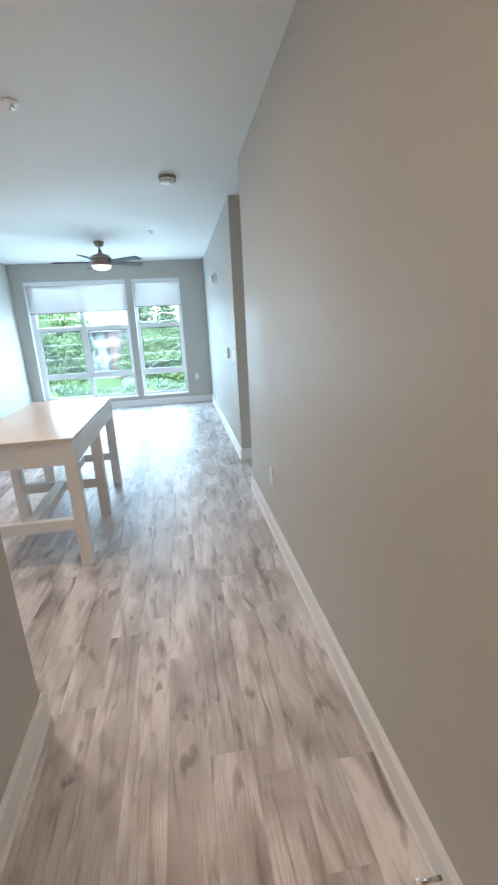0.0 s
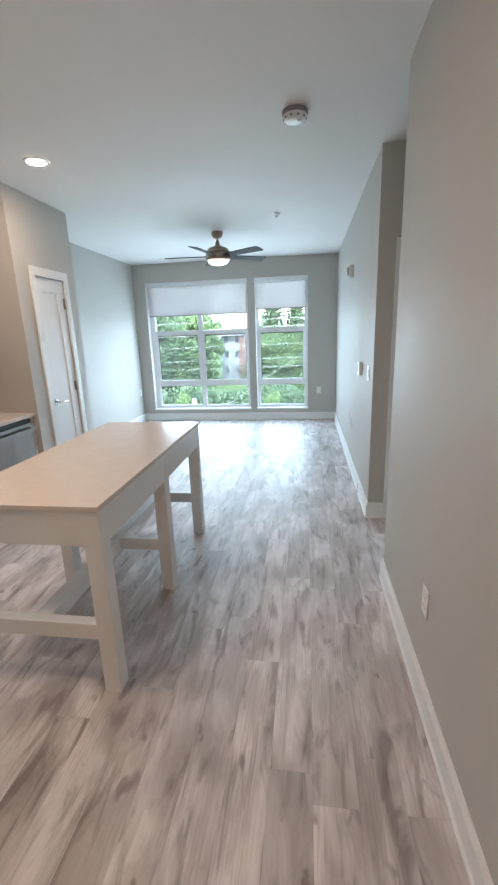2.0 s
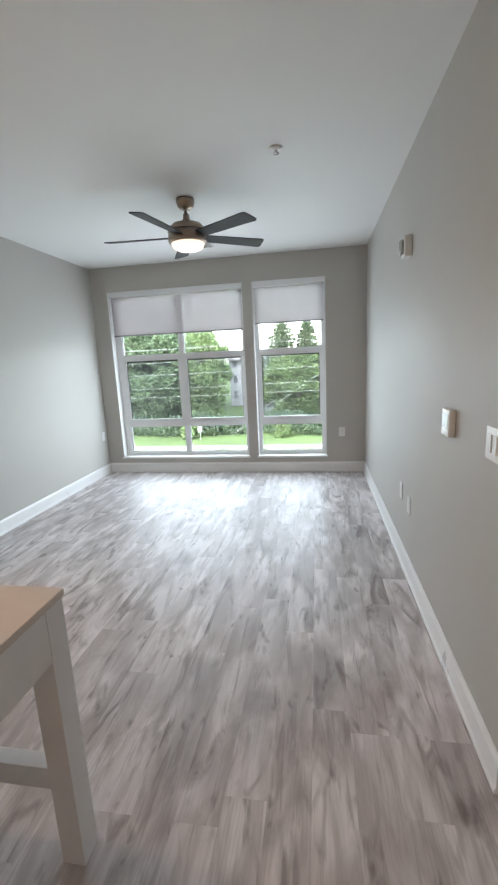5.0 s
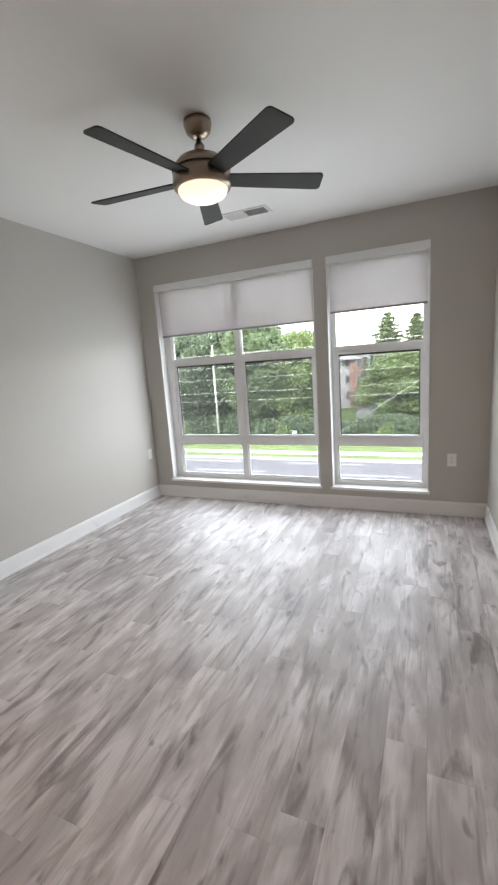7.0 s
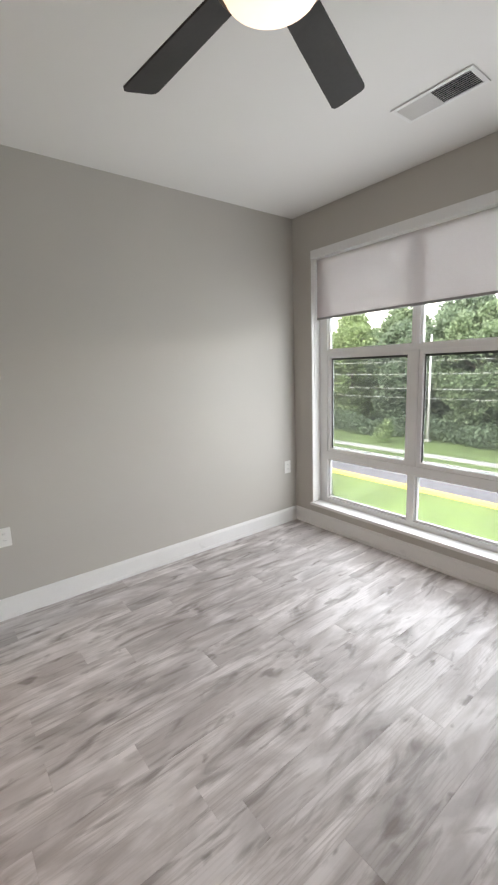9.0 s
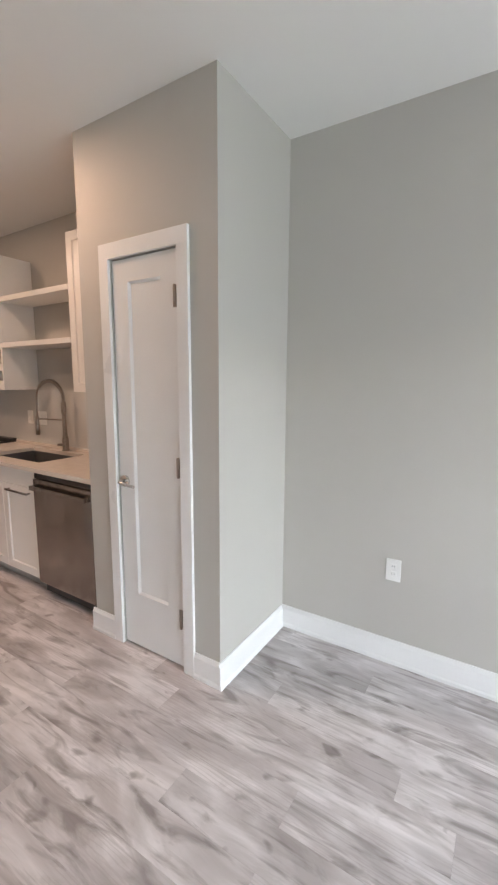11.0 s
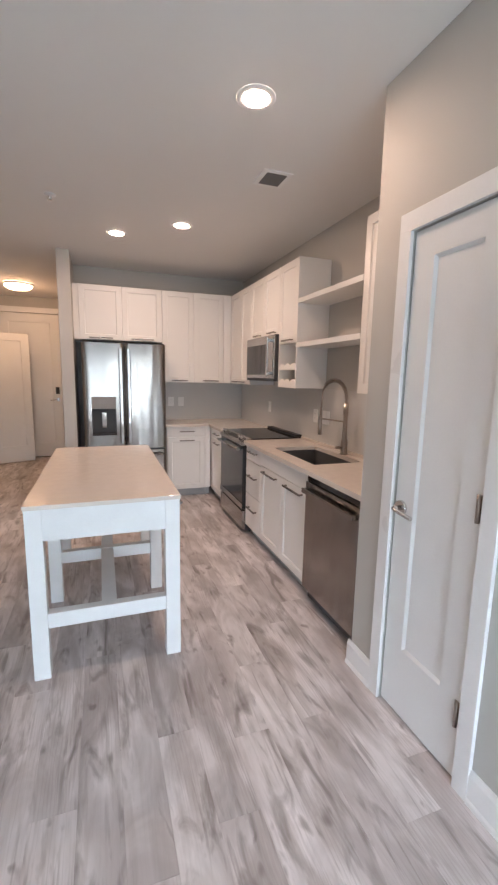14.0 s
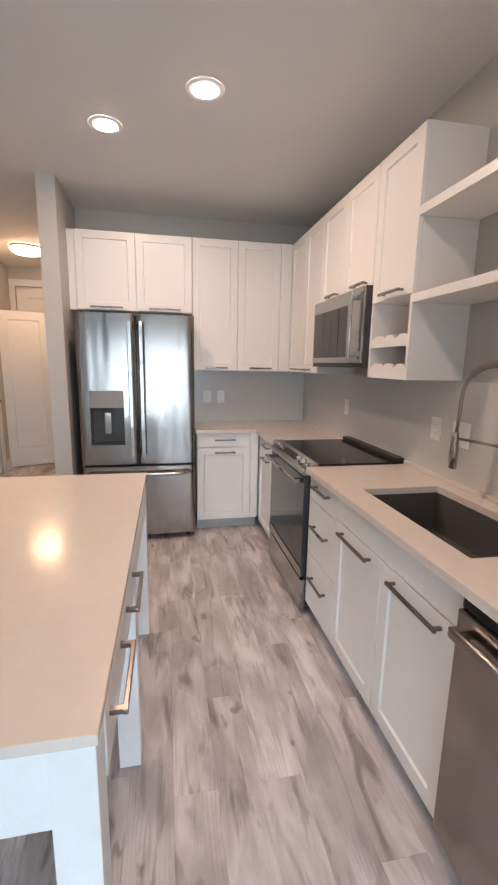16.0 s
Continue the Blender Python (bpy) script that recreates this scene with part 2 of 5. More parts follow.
QUARTZ = shade("quartz", (0.68, 0.615, 0.55), 0.16, vary=0.025, grain=22, fine=160, bump=0.0, rough_vary=0.04)
SPLASH = shade("backsplash_slab", (0.60, 0.595, 0.575), 0.20, vary=0.025, grain=2, fine=60, bump=0.0, rough_vary=0.03)
ISL = shade("island_paint", (0.80, 0.81, 0.81), 0.42, vary=0.04, grain=8, fine=150, bump=0.10)
STEEL = brushed("stainless_steel", (0.33, 0.304, 0.278), 0.20, 2, 0.02)
STEEL_X = brushed("stainless_steel_level", (0.42, 0.405, 0.39), 0.22, 1, 0.01)
SLATE = brushed("dishwasher_steel", (0.31, 0.288, 0.268), 0.21, 2, 0.02)
NICKEL = brushed("brushed_nickel", (0.37, 0.32, 0.28), 0.28, 2, 0.05)
PULL = shade("pull_metal", (0.22, 0.20, 0.185), 0.30, 1.0, vary=0.06)
CHROME = shade("chrome", (0.62, 0.60, 0.58), 0.16, 1.0, vary=0.04, rough_vary=0.05)
BLACKG = shade("black_glass", (0.012, 0.012, 0.013), 0.08, vary=0.1, bump=0, rough_vary=0.03)
OVENG = shade("oven_glass", (0.03, 0.032, 0.035), 0.10, vary=0.1, bump=0, rough_vary=0.03)
BLACK = shade("black_plastic", (0.03, 0.03, 0.03), 0.45, vary=0.15)
DARKCASE = shade("dark_case", (0.05, 0.05, 0.052), 0.5, vary=0.1)
SINKM = shade("sink_composite", (0.085, 0.085, 0.085), 0.40, vary=0.15, fine=200)
BRONZE = brushed("fan_bronze", (0.34, 0.27, 0.215), 0.30, 2, 0.06)
BLADE = shade("fan_blade", (0.028, 0.025, 0.024), 0.75, vary=0.2, grain=4, fine=70)
PLASTIC = shade("white_plastic", (0.82, 0.82, 0.80), 0.35, vary=0.02)
SCREEN = shade("lcd_grey", (0.45, 0.46, 0.43), 0.25, vary=0.05)
GREYP = shade("grey_plastic", (0.25, 0.25, 0.25), 0.5, vary=0.1)
CARPET = shade("carpet", (0.17, 0.165, 0.17), 0.95, vary=0.25, grain=30, fine=400, bump=0.8)
SUB = shade("subfloor", (0.14, 0.12, 0.11), 0.8)
VINYL = shade("window_vinyl", (0.80, 0.81, 0.81), 0.35, vary=0.02)
GASKET = shade("gasket", (0.03, 0.03, 0.03), 0.6)
# both tints dim the bright outdoors; the screen's scatter stands in for haze
PANE = glass("pane_dimmed", (0.72, 0.76, 0.745))
PANE_SCREEN = glass("pane_with_screen", (0.57, 0.61, 0.595), 0.014)
VENTD = shade("vent_dark_metal", (0.15, 0.14, 0.13), 0.6, vary=0.1)
CLOTH = fabric("shade_cloth")
WARM = (1.0, 0.66, 0.42)
LENS = glowing("lamp_lens", (1.0, 0.74, 0.52), 3.6)
DOME = glowing("hall_dome_glass", (1.0, 0.58, 0.28), 1.55)
GLOBE = glowing("fan_globe_glass", (1.0, 0.76, 0.52), 0.066)
WOOD = plank_wood("vinyl_plank")
GRASS = shade("grass", (0.075, 0.112, 0.030), 0.9, vary=0.35, grain=0.6, fine=25, bump=0.4)
ASPHALT = shade("asphalt", (0.078, 0.075, 0.082), 0.85, vary=0.12, grain=0.7, fine=60, bump=0.2)
CONCRETE = shade("concrete", (0.26, 0.255, 0.24), 0.85, vary=0.12, grain=1.5, fine=40, bump=0.2)
PAINTW = shade("road_paint_white", (0.30, 0.30, 0.295), 0.7, vary=0.2)
PAINTY = shade("road_paint_yellow", (0.65, 0.47, 0.08), 0.7, vary=0.12)
BARK = shade("bark", (0.10, 0.075, 0.055), 0.9, vary=0.3, grain=8, fine=50, bump=0.6)
LEAF_A = foliage("leaf_green", (0.140, 0.190, 0.105))
LEAF_B = foliage("leaf_deep_green", (0.118, 0.160, 0.100))
LEAF_C = foliage("leaf_light_green", (0.185, 0.245, 0.105))
NEEDLE = foliage("conifer_needles", (0.150, 0.200, 0.115))
SIDING = shade("house_siding", (0.30, 0.288, 0.305), 0.7, vary=0.08)
BRICKR = shade("brick_facade", (0.21, 0.115, 0.095), 0.85, vary=0.18, grain=3, fine=14)
ROOF = shade("roof_shingle", (0.10, 0.10, 0.105), 0.9, vary=0.15)
HGLASS = shade("house_window_glass", (0.07, 0.08, 0.09), 0.2, vary=0.1, bump=0)
POLE = shade("galvanised_pole", (0.36, 0.36, 0.355), 0.5, 0.0, vary=0.08)
WIRE = shade("wire", (0.34, 0.34, 0.34), 0.6)
CARPAINT = shade("car_paint", (0.24, 0.25, 0.27), 0.25, 0.3, vary=0.03, bump=0)
TYRE = shade("tyre_rubber", (0.02, 0.02, 0.02), 0.8)

# ---- mesh helpers ----


def cuboid(x0, x1, y0, y1, z0, z1, bevel=0.0, bm=None):
    """A box between two corners, with softened edges; added to bm if one is given."""
    own = bmesh.new()
    made = bmesh.ops.create_cube(own, size=1)
    bmesh.ops.scale(own, vec=(abs(x1 - x0), abs(y1 - y0), abs(z1 - z0)), verts=made["verts"])
    bmesh.ops.translate(own, vec=((x0 + x1) / 2, (y0 + y1) / 2, (z0 + z1) / 2), verts=own.verts)
    if bevel:
        bmesh.ops.bevel(own, geom=own.edges[:], offset=bevel, segments=2, affect="EDGES", profile=0.6)
    return merge(bm, own)


def merge(bm, own):
    if bm is None:
        return own
    me = bpy.data.meshes.new("tmp")
    own.to_mesh(me)
    own.free()
    bm.from_mesh(me)
    bpy.data.meshes.remove(me)
    return bm


def tube(p, q, r0, r1=None, sides=16, bm=None):
    """A round bar from p to q."""
    own = bmesh.new()
    p, q = Vector(p), Vector(q)
    d = q - p
    bmesh.ops.create_cone(own, cap_ends=True, segments=sides, radius1=r0, radius2=r0 if r1 is None else r1, depth=d.length)
    m = Matrix.Translation((p + q) / 2) @ d.to_track_quat("Z", "Y").to_matrix().to_4x4()
    bmesh.ops.transform(own, matrix=m, verts=own.verts)
    for f in own.faces:
        f.smooth = len(f.verts) == 4
    return merge(bm, own)


def turned(profile, centre, sides=40, bm=None):
    """A body of revolution round the z axis at centre; profile: (radius, z) from one end to the other."""
    own = bmesh.new()
    rings = []
    for r, z in profile:
        if r < 1e-5:
            rings.append([own.verts.new((centre[0], centre[1], centre[2] + z))])
        else:
            rings.append([own.verts.new((centre[0] + r * math.cos(2 * math.pi * k / sides), centre[1] + r * math.sin(2 * math.pi * k / sides), centre[2] + z)) for k in range(sides)])
    for a, b in zip(rings, rings[1:]):
        for k in range(sides):
            j = (k + 1) % sides
            if len(a) == 1 and len(b) == 1:
                continue
            if len(a) == 1:
                fc = own.faces.new((a[0], b[j], b[k]))
            elif len(b) == 1:
                fc = own.faces.new((a[k], a[j], b[0]))
            else:
                fc = own.faces.new((a[k], a[j], b[j], b[k]))
            fc.smooth = True
    bmesh.ops.recalc_face_normals(own, faces=own.faces[:])
    return merge(bm, own)


def swept(points, r, sides=10, bm=None):
    """A round rod along a line of points."""
    own = bmesh.new()
    pts = [Vector(p) for p in points]
    rings = []
    up = None
    for i, p in enumerate(pts):
        d = (pts[min(i + 1, len(pts) - 1)] - pts[max(i - 1, 0)]).normalized()
        if up is None:
            up = d.orthogonal().normalized()
        up = (up - d * up.dot(d)).normalized()
        side = d.cross(up)
        rings.append([own.verts.new(p + (up * math.cos(2 * math.pi * k / sides) + side * math.sin(2 * math.pi * k / sides)) * r) for k in range(sides)])
    for a, b in zip(rings, rings[1:]):
        for k in range(sides):
            own.faces.new((a[k], a[(k + 1) % sides], b[(k + 1) % sides], b[k])).smooth = True
    own.faces.new(rings[0][::-1])
    own.faces.new(rings[-1])
    bmesh.ops.recalc_face_normals(own, faces=own.faces[:])
    return merge(bm, own)


def extruded(outline, axis, a, b, bm=None):
    """A prism: outline in the plane across the axis (0: points are y,z; 1: x,z; 2: x,y), from a to b along it."""
    own = bmesh.new()

    def at(p, v):
        q = list(p)
        q.insert(axis, v)
        return own.verts.new(q)
    lo, hi = [at(p, a) for p in outline], [at(p, b) for p in outline]
    n = len(outline)
    own.faces.new(lo)
    own.faces.new(hi)
    for k in range(n):
        own.faces.new((lo[k], lo[(k + 1) % n], hi[(k + 1) % n], hi[k]))
    bmesh.ops.recalc_face_normals(own, faces=own.faces[:])
    return merge(bm, own)


def mesh_of(name, bm, material):
    me = bpy.data.meshes.new(name)
    bm.to_mesh(me)
    bm.free()
    me.materials.append(material)
    return me


def thing(name, base, label, category, group="", kind=""):
    """An empty at a thing's base, which carries its parts."""
    ob = new(name)
    ob.empty_display_size = 0.05
    ob.location = base
    return tagged(ob, label, category, group, kind)


def root_base(ob):
    while ob.parent:
        ob = ob.parent
    return Vector(ob.location)


def part(name, bm, material, parent, label=""):
    """One mesh under a thing or a part; bm is in world metres."""
    bmesh.ops.translate(bm, vec=-root_base(parent), verts=bm.verts)
    ob = new(name, mesh_of(name, bm, material))
    ob.parent = parent
    return tagged(ob, label)


def structure(name, bm, material, label, category):
    return tagged(new(name, mesh_of(name, bm, material)), label, category, "", "structure")


def pierced(axis, lo, hi, span, tall, holes):
    """A wall slab across an axis (0: x, 1: y) from lo to hi, along span, to the height tall, with holes (u0, u1, z0, z1) cut through."""
    us = sorted({span[0], span[1], *[u for h in holes for u in h[:2]]})
    zs = sorted({tall[0], tall[1], *[z for h in holes for z in h[2:]]})
    bm = bmesh.new()
    for u0, u1 in zip(us, us[1:]):
        for z0, z1 in zip(zs, zs[1:]):
            if any(h[0] < (u0 + u1) / 2 < h[1] and h[2] < (z0 + z1) / 2 < h[3] for h in holes):
                continue
            if axis == 0:
                cuboid(lo, hi, u0, u1, z0, z1, bm=bm)
            else:
                cuboid(u0, u1, lo, hi, z0, z1, bm=bm)
    bmesh.ops.remove_doubles(bm, verts=bm.verts, dist=1e-5)
    seen, extra = {}, []
    for f in bm.faces:
        key = tuple(sorted(v.index for v in f.verts))
        if key in seen:
            extra += [f, seen[key]]
        seen[key] = f
    bmesh.ops.delete(bm, geom=list(set(extra)), context="FACES")
    return bm


# ---- rooms ----
WIN_L = (-2.61, -0.806, 0.215, 2.43)
WIN_R = (-0.684, 0.215, 0.215, 2.43)
WIN_B = (1.60, 3.40, 0.20, 2.43)
structure("wall_north", pierced(1, FW, FW + 0.20, (LW - 0.12, 4.12), (-0.1, H), [WIN_L, WIN_R, WIN_B]), WALL, "greige painted window wall of the living room", "wall")
structure("wall_west", cuboid(LW - 0.12, LW, BACK - 0.12, FW, -0.1, H), WALL, "greige painted long wall beside the kitchen", "wall")
structure("wall_kitchen_back", cuboid(LW, STUB0, BACK - 0.12, BACK, -0.1, H), WALL, "greige painted wall behind the refrigerator", "wall")
structure("wall_hall_west", cuboid(STUB0, STUB1, ENTRY - 0.12, STUB_Y, -0.1, H), WALL, "greige painted hall wall ending beside the refrigerator", "wall")
structure("wall_entry", pierced(1, ENTRY - 0.12, ENTRY, (STUB1, HW), (-0.1, H), [(-0.33, 0.60, -0.01, 2.48)]), WALL, "greige painted wall round the entry door", "wall")
structure("wall_hall_east", pierced(0, HW, RW + 0.12, (ENTRY - 0.12, HALL_END), (-0.1, H), [(-0.72, 0.11, -0.01, 2.10)]), WALL, "warm-lit greige hall wall with a closet door", "wall")
# two unseen slabs added behind closed doors, so no sky leaks round the leaves
structure("backing_entry", cuboid(STUB0, RW + 0.12, ENTRY - 0.24, ENTRY - 0.121, -0.1, H), WALL, "unseen greige backing added behind the entry door to block light", "wall")
structure("backing_closet", cuboid(RW + 0.121, RW + 0.20, -0.95, 0.35, -0.1, H), WALL, "unseen greige backing added behind the closet door to block light", "wall")
structure("wall_nook_south", cuboid(RW + 0.12, 2.0, HALL_END - 0.12, HALL_END, -0.1, H), WALL, "greige painted wall of the bedroom nook", "wall")
structure("wall_nook_east", cuboid(2.0, 2.12, HALL_END - 0.12, NOOK, -0.1, H), WALL, "greige painted end wall of the nook", "wall")
structure("wall_bedroom_south", pierced(1, NOOK, NOOK + 0.12, (RW + 0.12, 4.12), (-0.1, H), [(0.893, 1.70, -0.01, 2.07)]), WALL, "shaded greige wall round the bedroom doorway", "wall")
structure("wall_east", cuboid(RW, RW + 0.12, NOOK, FW, -0.1, H), WALL, "greige painted wall carrying the thermostat", "wall")
structure("wall_bedroom_east", cuboid(4.0, 4.12, NOOK + 0.12, FW, -0.1, H), WALL, "greige painted bedroom wall", "wall")
structure("ceiling", cuboid(LW - 0.12, 4.12, ENTRY - 0.12, FW + 0.2, H, H + 0.15), CEIL, "smooth matt white ceiling", "ceiling")
structure("floor_bedroom", cuboid(RW + 0.121, 4.0, NOOK + 0.06, FW, -0.1, 0.008), CARPET, "dark grey bedroom carpet", "carpet")
pantry_bm = pierced(0, PX - 0.11, PX, (PY0, PY1), (-0.1, H), [(5.11, 5.565, -0.01, 2.085)])
cuboid(LW, PX - 0.11, PY0, PY0 + 0.1, -0.1, H, bm=pantry_bm)
cuboid(LW, PX - 0.11, PY1 - 0.1, PY1, -0.1, H, bm=pantry_bm)
structure("wall_pantry", pantry_bm, WALL, "greige painted pantry closet jutting into the room", "wall")

BASE_PROFILE = ((0, 0), (0.021, 0), (0.021, 0.016), (0.015, 0.024), (0.015, 0.112), (0.010, 0.122), (0.006, 0.132), (0, 0.132))


def baseboard(axis, at, side, a, b):
    """Skirting along a wall face; axis: the wall faces x (0) or y (1); side: +1 or -1, the way it faces."""
    outline = [(at + side * (d + 0.0005), z) for d, z in BASE_PROFILE]
    if axis == 0:
        bm = extruded([(x, z) for x, z in outline], 1, a, b)
    else:
        bm = extruded([(y, z) for y, z in outline], 0, a, b)
    structure("baseboard", bm, TRIM, "white painted baseboard along the wall", "baseboard")


baseboard(1, FW, -1, LW, RW)
baseboard(0, LW, 1, PY1, FW - 0.022)
baseboard(1, PY1, 1, LW + 0.022, PX + 0.021)
baseboard(0, PX, 1, 5.632, PY1)
baseboard(0, PX, 1, PY0 - 0.02, 5.045)
baseboard(0, RW, -1, NOOK - 0.021, FW - 0.022)
baseboard(1, NOOK, -1, RW, 0.823)
baseboard(0, HW, -1, 0.20, HALL_END + 0.021)
baseboard(0, HW, -1, ENTRY, -0.81)
baseboard(1, HALL_END, 1, HW, 2.0)
baseboard(0, STUB1, 1, ENTRY, STUB_Y + 0.021)
baseboard(1, STUB_Y, 1, STUB0, STUB1)


def casing(name, axis, at, side, u0, u1, top, width=0.07, tall=0.08, depth=0.018):
    """Flat trim round an opening (u0, u1, top) on a wall face."""
    d0, d1 = sorted((at + side * 0.0005, at + side * depth))
    bm = bmesh.new()
    for a, b, z0, z1 in ((u0 - width, u0, 0, top), (u1, u1 + width, 0, top), (u0 - width, u1 + width, top, top + tall)):
        if axis == 0:
            cuboid(d0, d1, a, b, z0, z1, 0.002, bm)
        else:
            cuboid(a, b, d0, d1, z0, z1, 0.002, bm)
    structure(name, bm, TRIM, "white painted door casing", "door trim")


casing("trim", 0, PX, 1, 5.11, 5.565, 2.085, 0.066, 0.075)
casing("trim", 1, NOOK, -1, 0.893, 1.70, 2.07, 0.07, 0.075)
casing("trim", 0, HW, -1, -0.72, 0.11, 2.10, 0.08, 0.085)
casing("trim", 1, ENTRY, 1, -0.33, 0.60, 2.48, 0.08, 0.09)
jamb = bmesh.new()
cuboid(0.893, 0.908, NOOK + 0.001, NOOK + 0.119, 0.0, 2.055, bm=jamb)
cuboid(1.685, 1.70, NOOK + 0.001, NOOK + 0.119, 0.0, 2.055, bm=jamb)
cuboid(0.893, 1.70, NOOK + 0.001, NOOK + 0.119, 2.055, 2.07, bm=jamb)
structure("trim", jamb, TRIM, "white painted door jamb of the bedroom", "door trim")


# ---- doors ----
def panel_slab(axis, front, back, u0, u1, z0, z1, border, low=None, sink=0.008, step=0.014):
    """A door slab with one sunken panel in its front face; border: stile width; low: height of the panel's foot above the slab's foot."""
    low = border if low is None else low
    bm = bmesh.new()

    def v(u, d, z):
        return bm.verts.new((d, u, z) if axis == 0 else (u, d, z))
    s = 1 if front > back else -1

    def ring(a, b, c, e, d):
        return [v(a, d, c), v(b, d, c), v(b, d, e), v(a, d, e)]
    bv = 0.002
    r = [ring(u0, u1, z0, z1, back), ring(u0, u1, z0, z1, front - s * bv), ring(u0 + bv, u1 - bv, z0 + bv, z1 - bv, front),
         ring(u0 + border, u1 - border, z0 + low, z1 - border, front),
         ring(u0 + border + step, u1 - border - step, z0 + low + step, z1 - border - step, front - s * sink)]
    for a, b in zip(r, r[1:]):
        for k in range(4):
            bm.faces.new((a[k], a[(k + 1) % 4], b[(k + 1) % 4], b[k]))
    bm.faces.new(r[0])
    bm.faces.new(r[-1])
    bmesh.ops.recalc_face_normals(bm, faces=bm.faces[:])
    return bm


def lever(parent, axis, face, side, u, z, way):
    """A lever handle on a round rose; way: +1 or -1 along the wall."""
    def at(d, uu, zz):
        return (face + side * d, uu, zz) if axis == 0 else (uu, face + side * d, zz)
    rose = tube(at(0, u, z), at(0.012, u, z), 0.031, sides=24)
    tube(at(0.012, u, z), at(0.045, u, z), 0.010, bm=rose)
    lev = swept([at(0.045, u, z), at(0.052, u + way * 0.02, z), at(0.052, u + way * 0.06, z - 0.004), at(0.050, u + way * 0.115, z - 0.010)], 0.0085)
    h = part("handle", rose, CHROME, parent, "polished nickel lever handle")
    part("lever", lev, CHROME, h)


def hinge(parent, axis, face, side, u, z):
    def at(d, uu, zz):
        return (face + side * d, uu, zz) if axis == 0 else (uu, face + side * d, zz)
    bm = tube(at(0.010, u, z - 0.05), at(0.010, u, z + 0.05), 0.0080, sides=12)
    p, q = at(0.001, u - 0.016, z - 0.048), at(0.004, u + 0.016, z + 0.048)
    cuboid(p[0], q[0], p[1], q[1], p[2], q[2], bm=bm)
    part("hinge", bm, NICKEL, parent, "dull nickel hinge")


door1 = thing("door_1", (PX - 0.03, 5.337, 0.0), "closed white one-panel pantry door in a white casing", "door", "", "structure")
leaf1 = part("door_leaf", panel_slab(0, PX - 0.004, PX - 0.040, 5.116, 5.559, 0.012, 2.079, 0.110, 0.31, 0.012, 0.011), DOORP, door1)
lever(door1, 0, PX - 0.004, 1, 5.158, 0.955, 1)
for hz in (0.28, 1.07, 1.87):
    hinge(door1, 0, PX - 0.004, 1, 5.543, hz)

door2 = thing("door_2", (HW + 0.03, -0.305, 0.0), "closed white one-panel hall closet door", "door", "", "structure")
part("door_leaf", panel_slab(0, HW + 0.012, HW + 0.047, -0.714, 0.104, 0.012, 2.094, 0.12, 0.26), DOORP, door2)
knob = tube((HW + 0.012, -0.655, 0.95), (HW - 0.03, -0.655, 0.95), 0.012)
turned([(0, -0.028), (0.018, -0.024), (0.028, -0.008), (0.028, 0.008), (0.018, 0.024), (0, 0.028)], (HW - 0.052, -0.655, 0.95), 20, knob)
part("knob", knob, CHROME, door2, "satin nickel door knob")
for hz in (0.28, 1.07, 1.87):
    hinge(door2, 0, HW + 0.012, -1, 0.100, hz)

entry = thing("door_3", (0.135, ENTRY - 0.04, 0.0), "closed white flush entry door with a black lock", "door", "", "structure")
part("door_leaf", panel_slab(1, ENTRY - 0.012, ENTRY - 0.057, -0.324, 0.594, 0.012, 2.474, 0.14, 0.24, 0.005), DOORP, entry)
part("lock", cuboid(-0.285, -0.225, ENTRY - 0.012, ENTRY + 0.018, 1.12, 1.24, 0.006), BLACK, entry, "black keypad lock")
lever(entry, 1, ENTRY - 0.012, 1, -0.255, 1.02, 1)

# closet door standing open across the hall's end
open_leaf = thing("door_4", (0.405, -1.11, 0.0), "white one-panel closet door standing open in the hall", "door", "", "structure")
lf = panel_slab(1, 0.0175, -0.0175, -0.30, 0.30, 0.012, 2.10, 0.11, 0.26)
bmesh.ops.rotate(lf, cent=(0, 0, 0), matrix=Matrix.Rotation(radians(21), 3, "Z"), verts=lf.verts)
bmesh.ops.translate(lf, vec=(0.405, -1.11, 0), verts=lf.verts)
part("door_leaf", lf, DOORP, open_leaf)
hinge_bm = bmesh.new()
for hz in (0.28, 1.07, 1.87):
    tube((0.690, -1.00, hz - 0.05), (0.690, -1.00, hz + 0.05), 0.009, sides=12, bm=hinge_bm)
part("hinge", hinge_bm, CHROME, open_leaf)


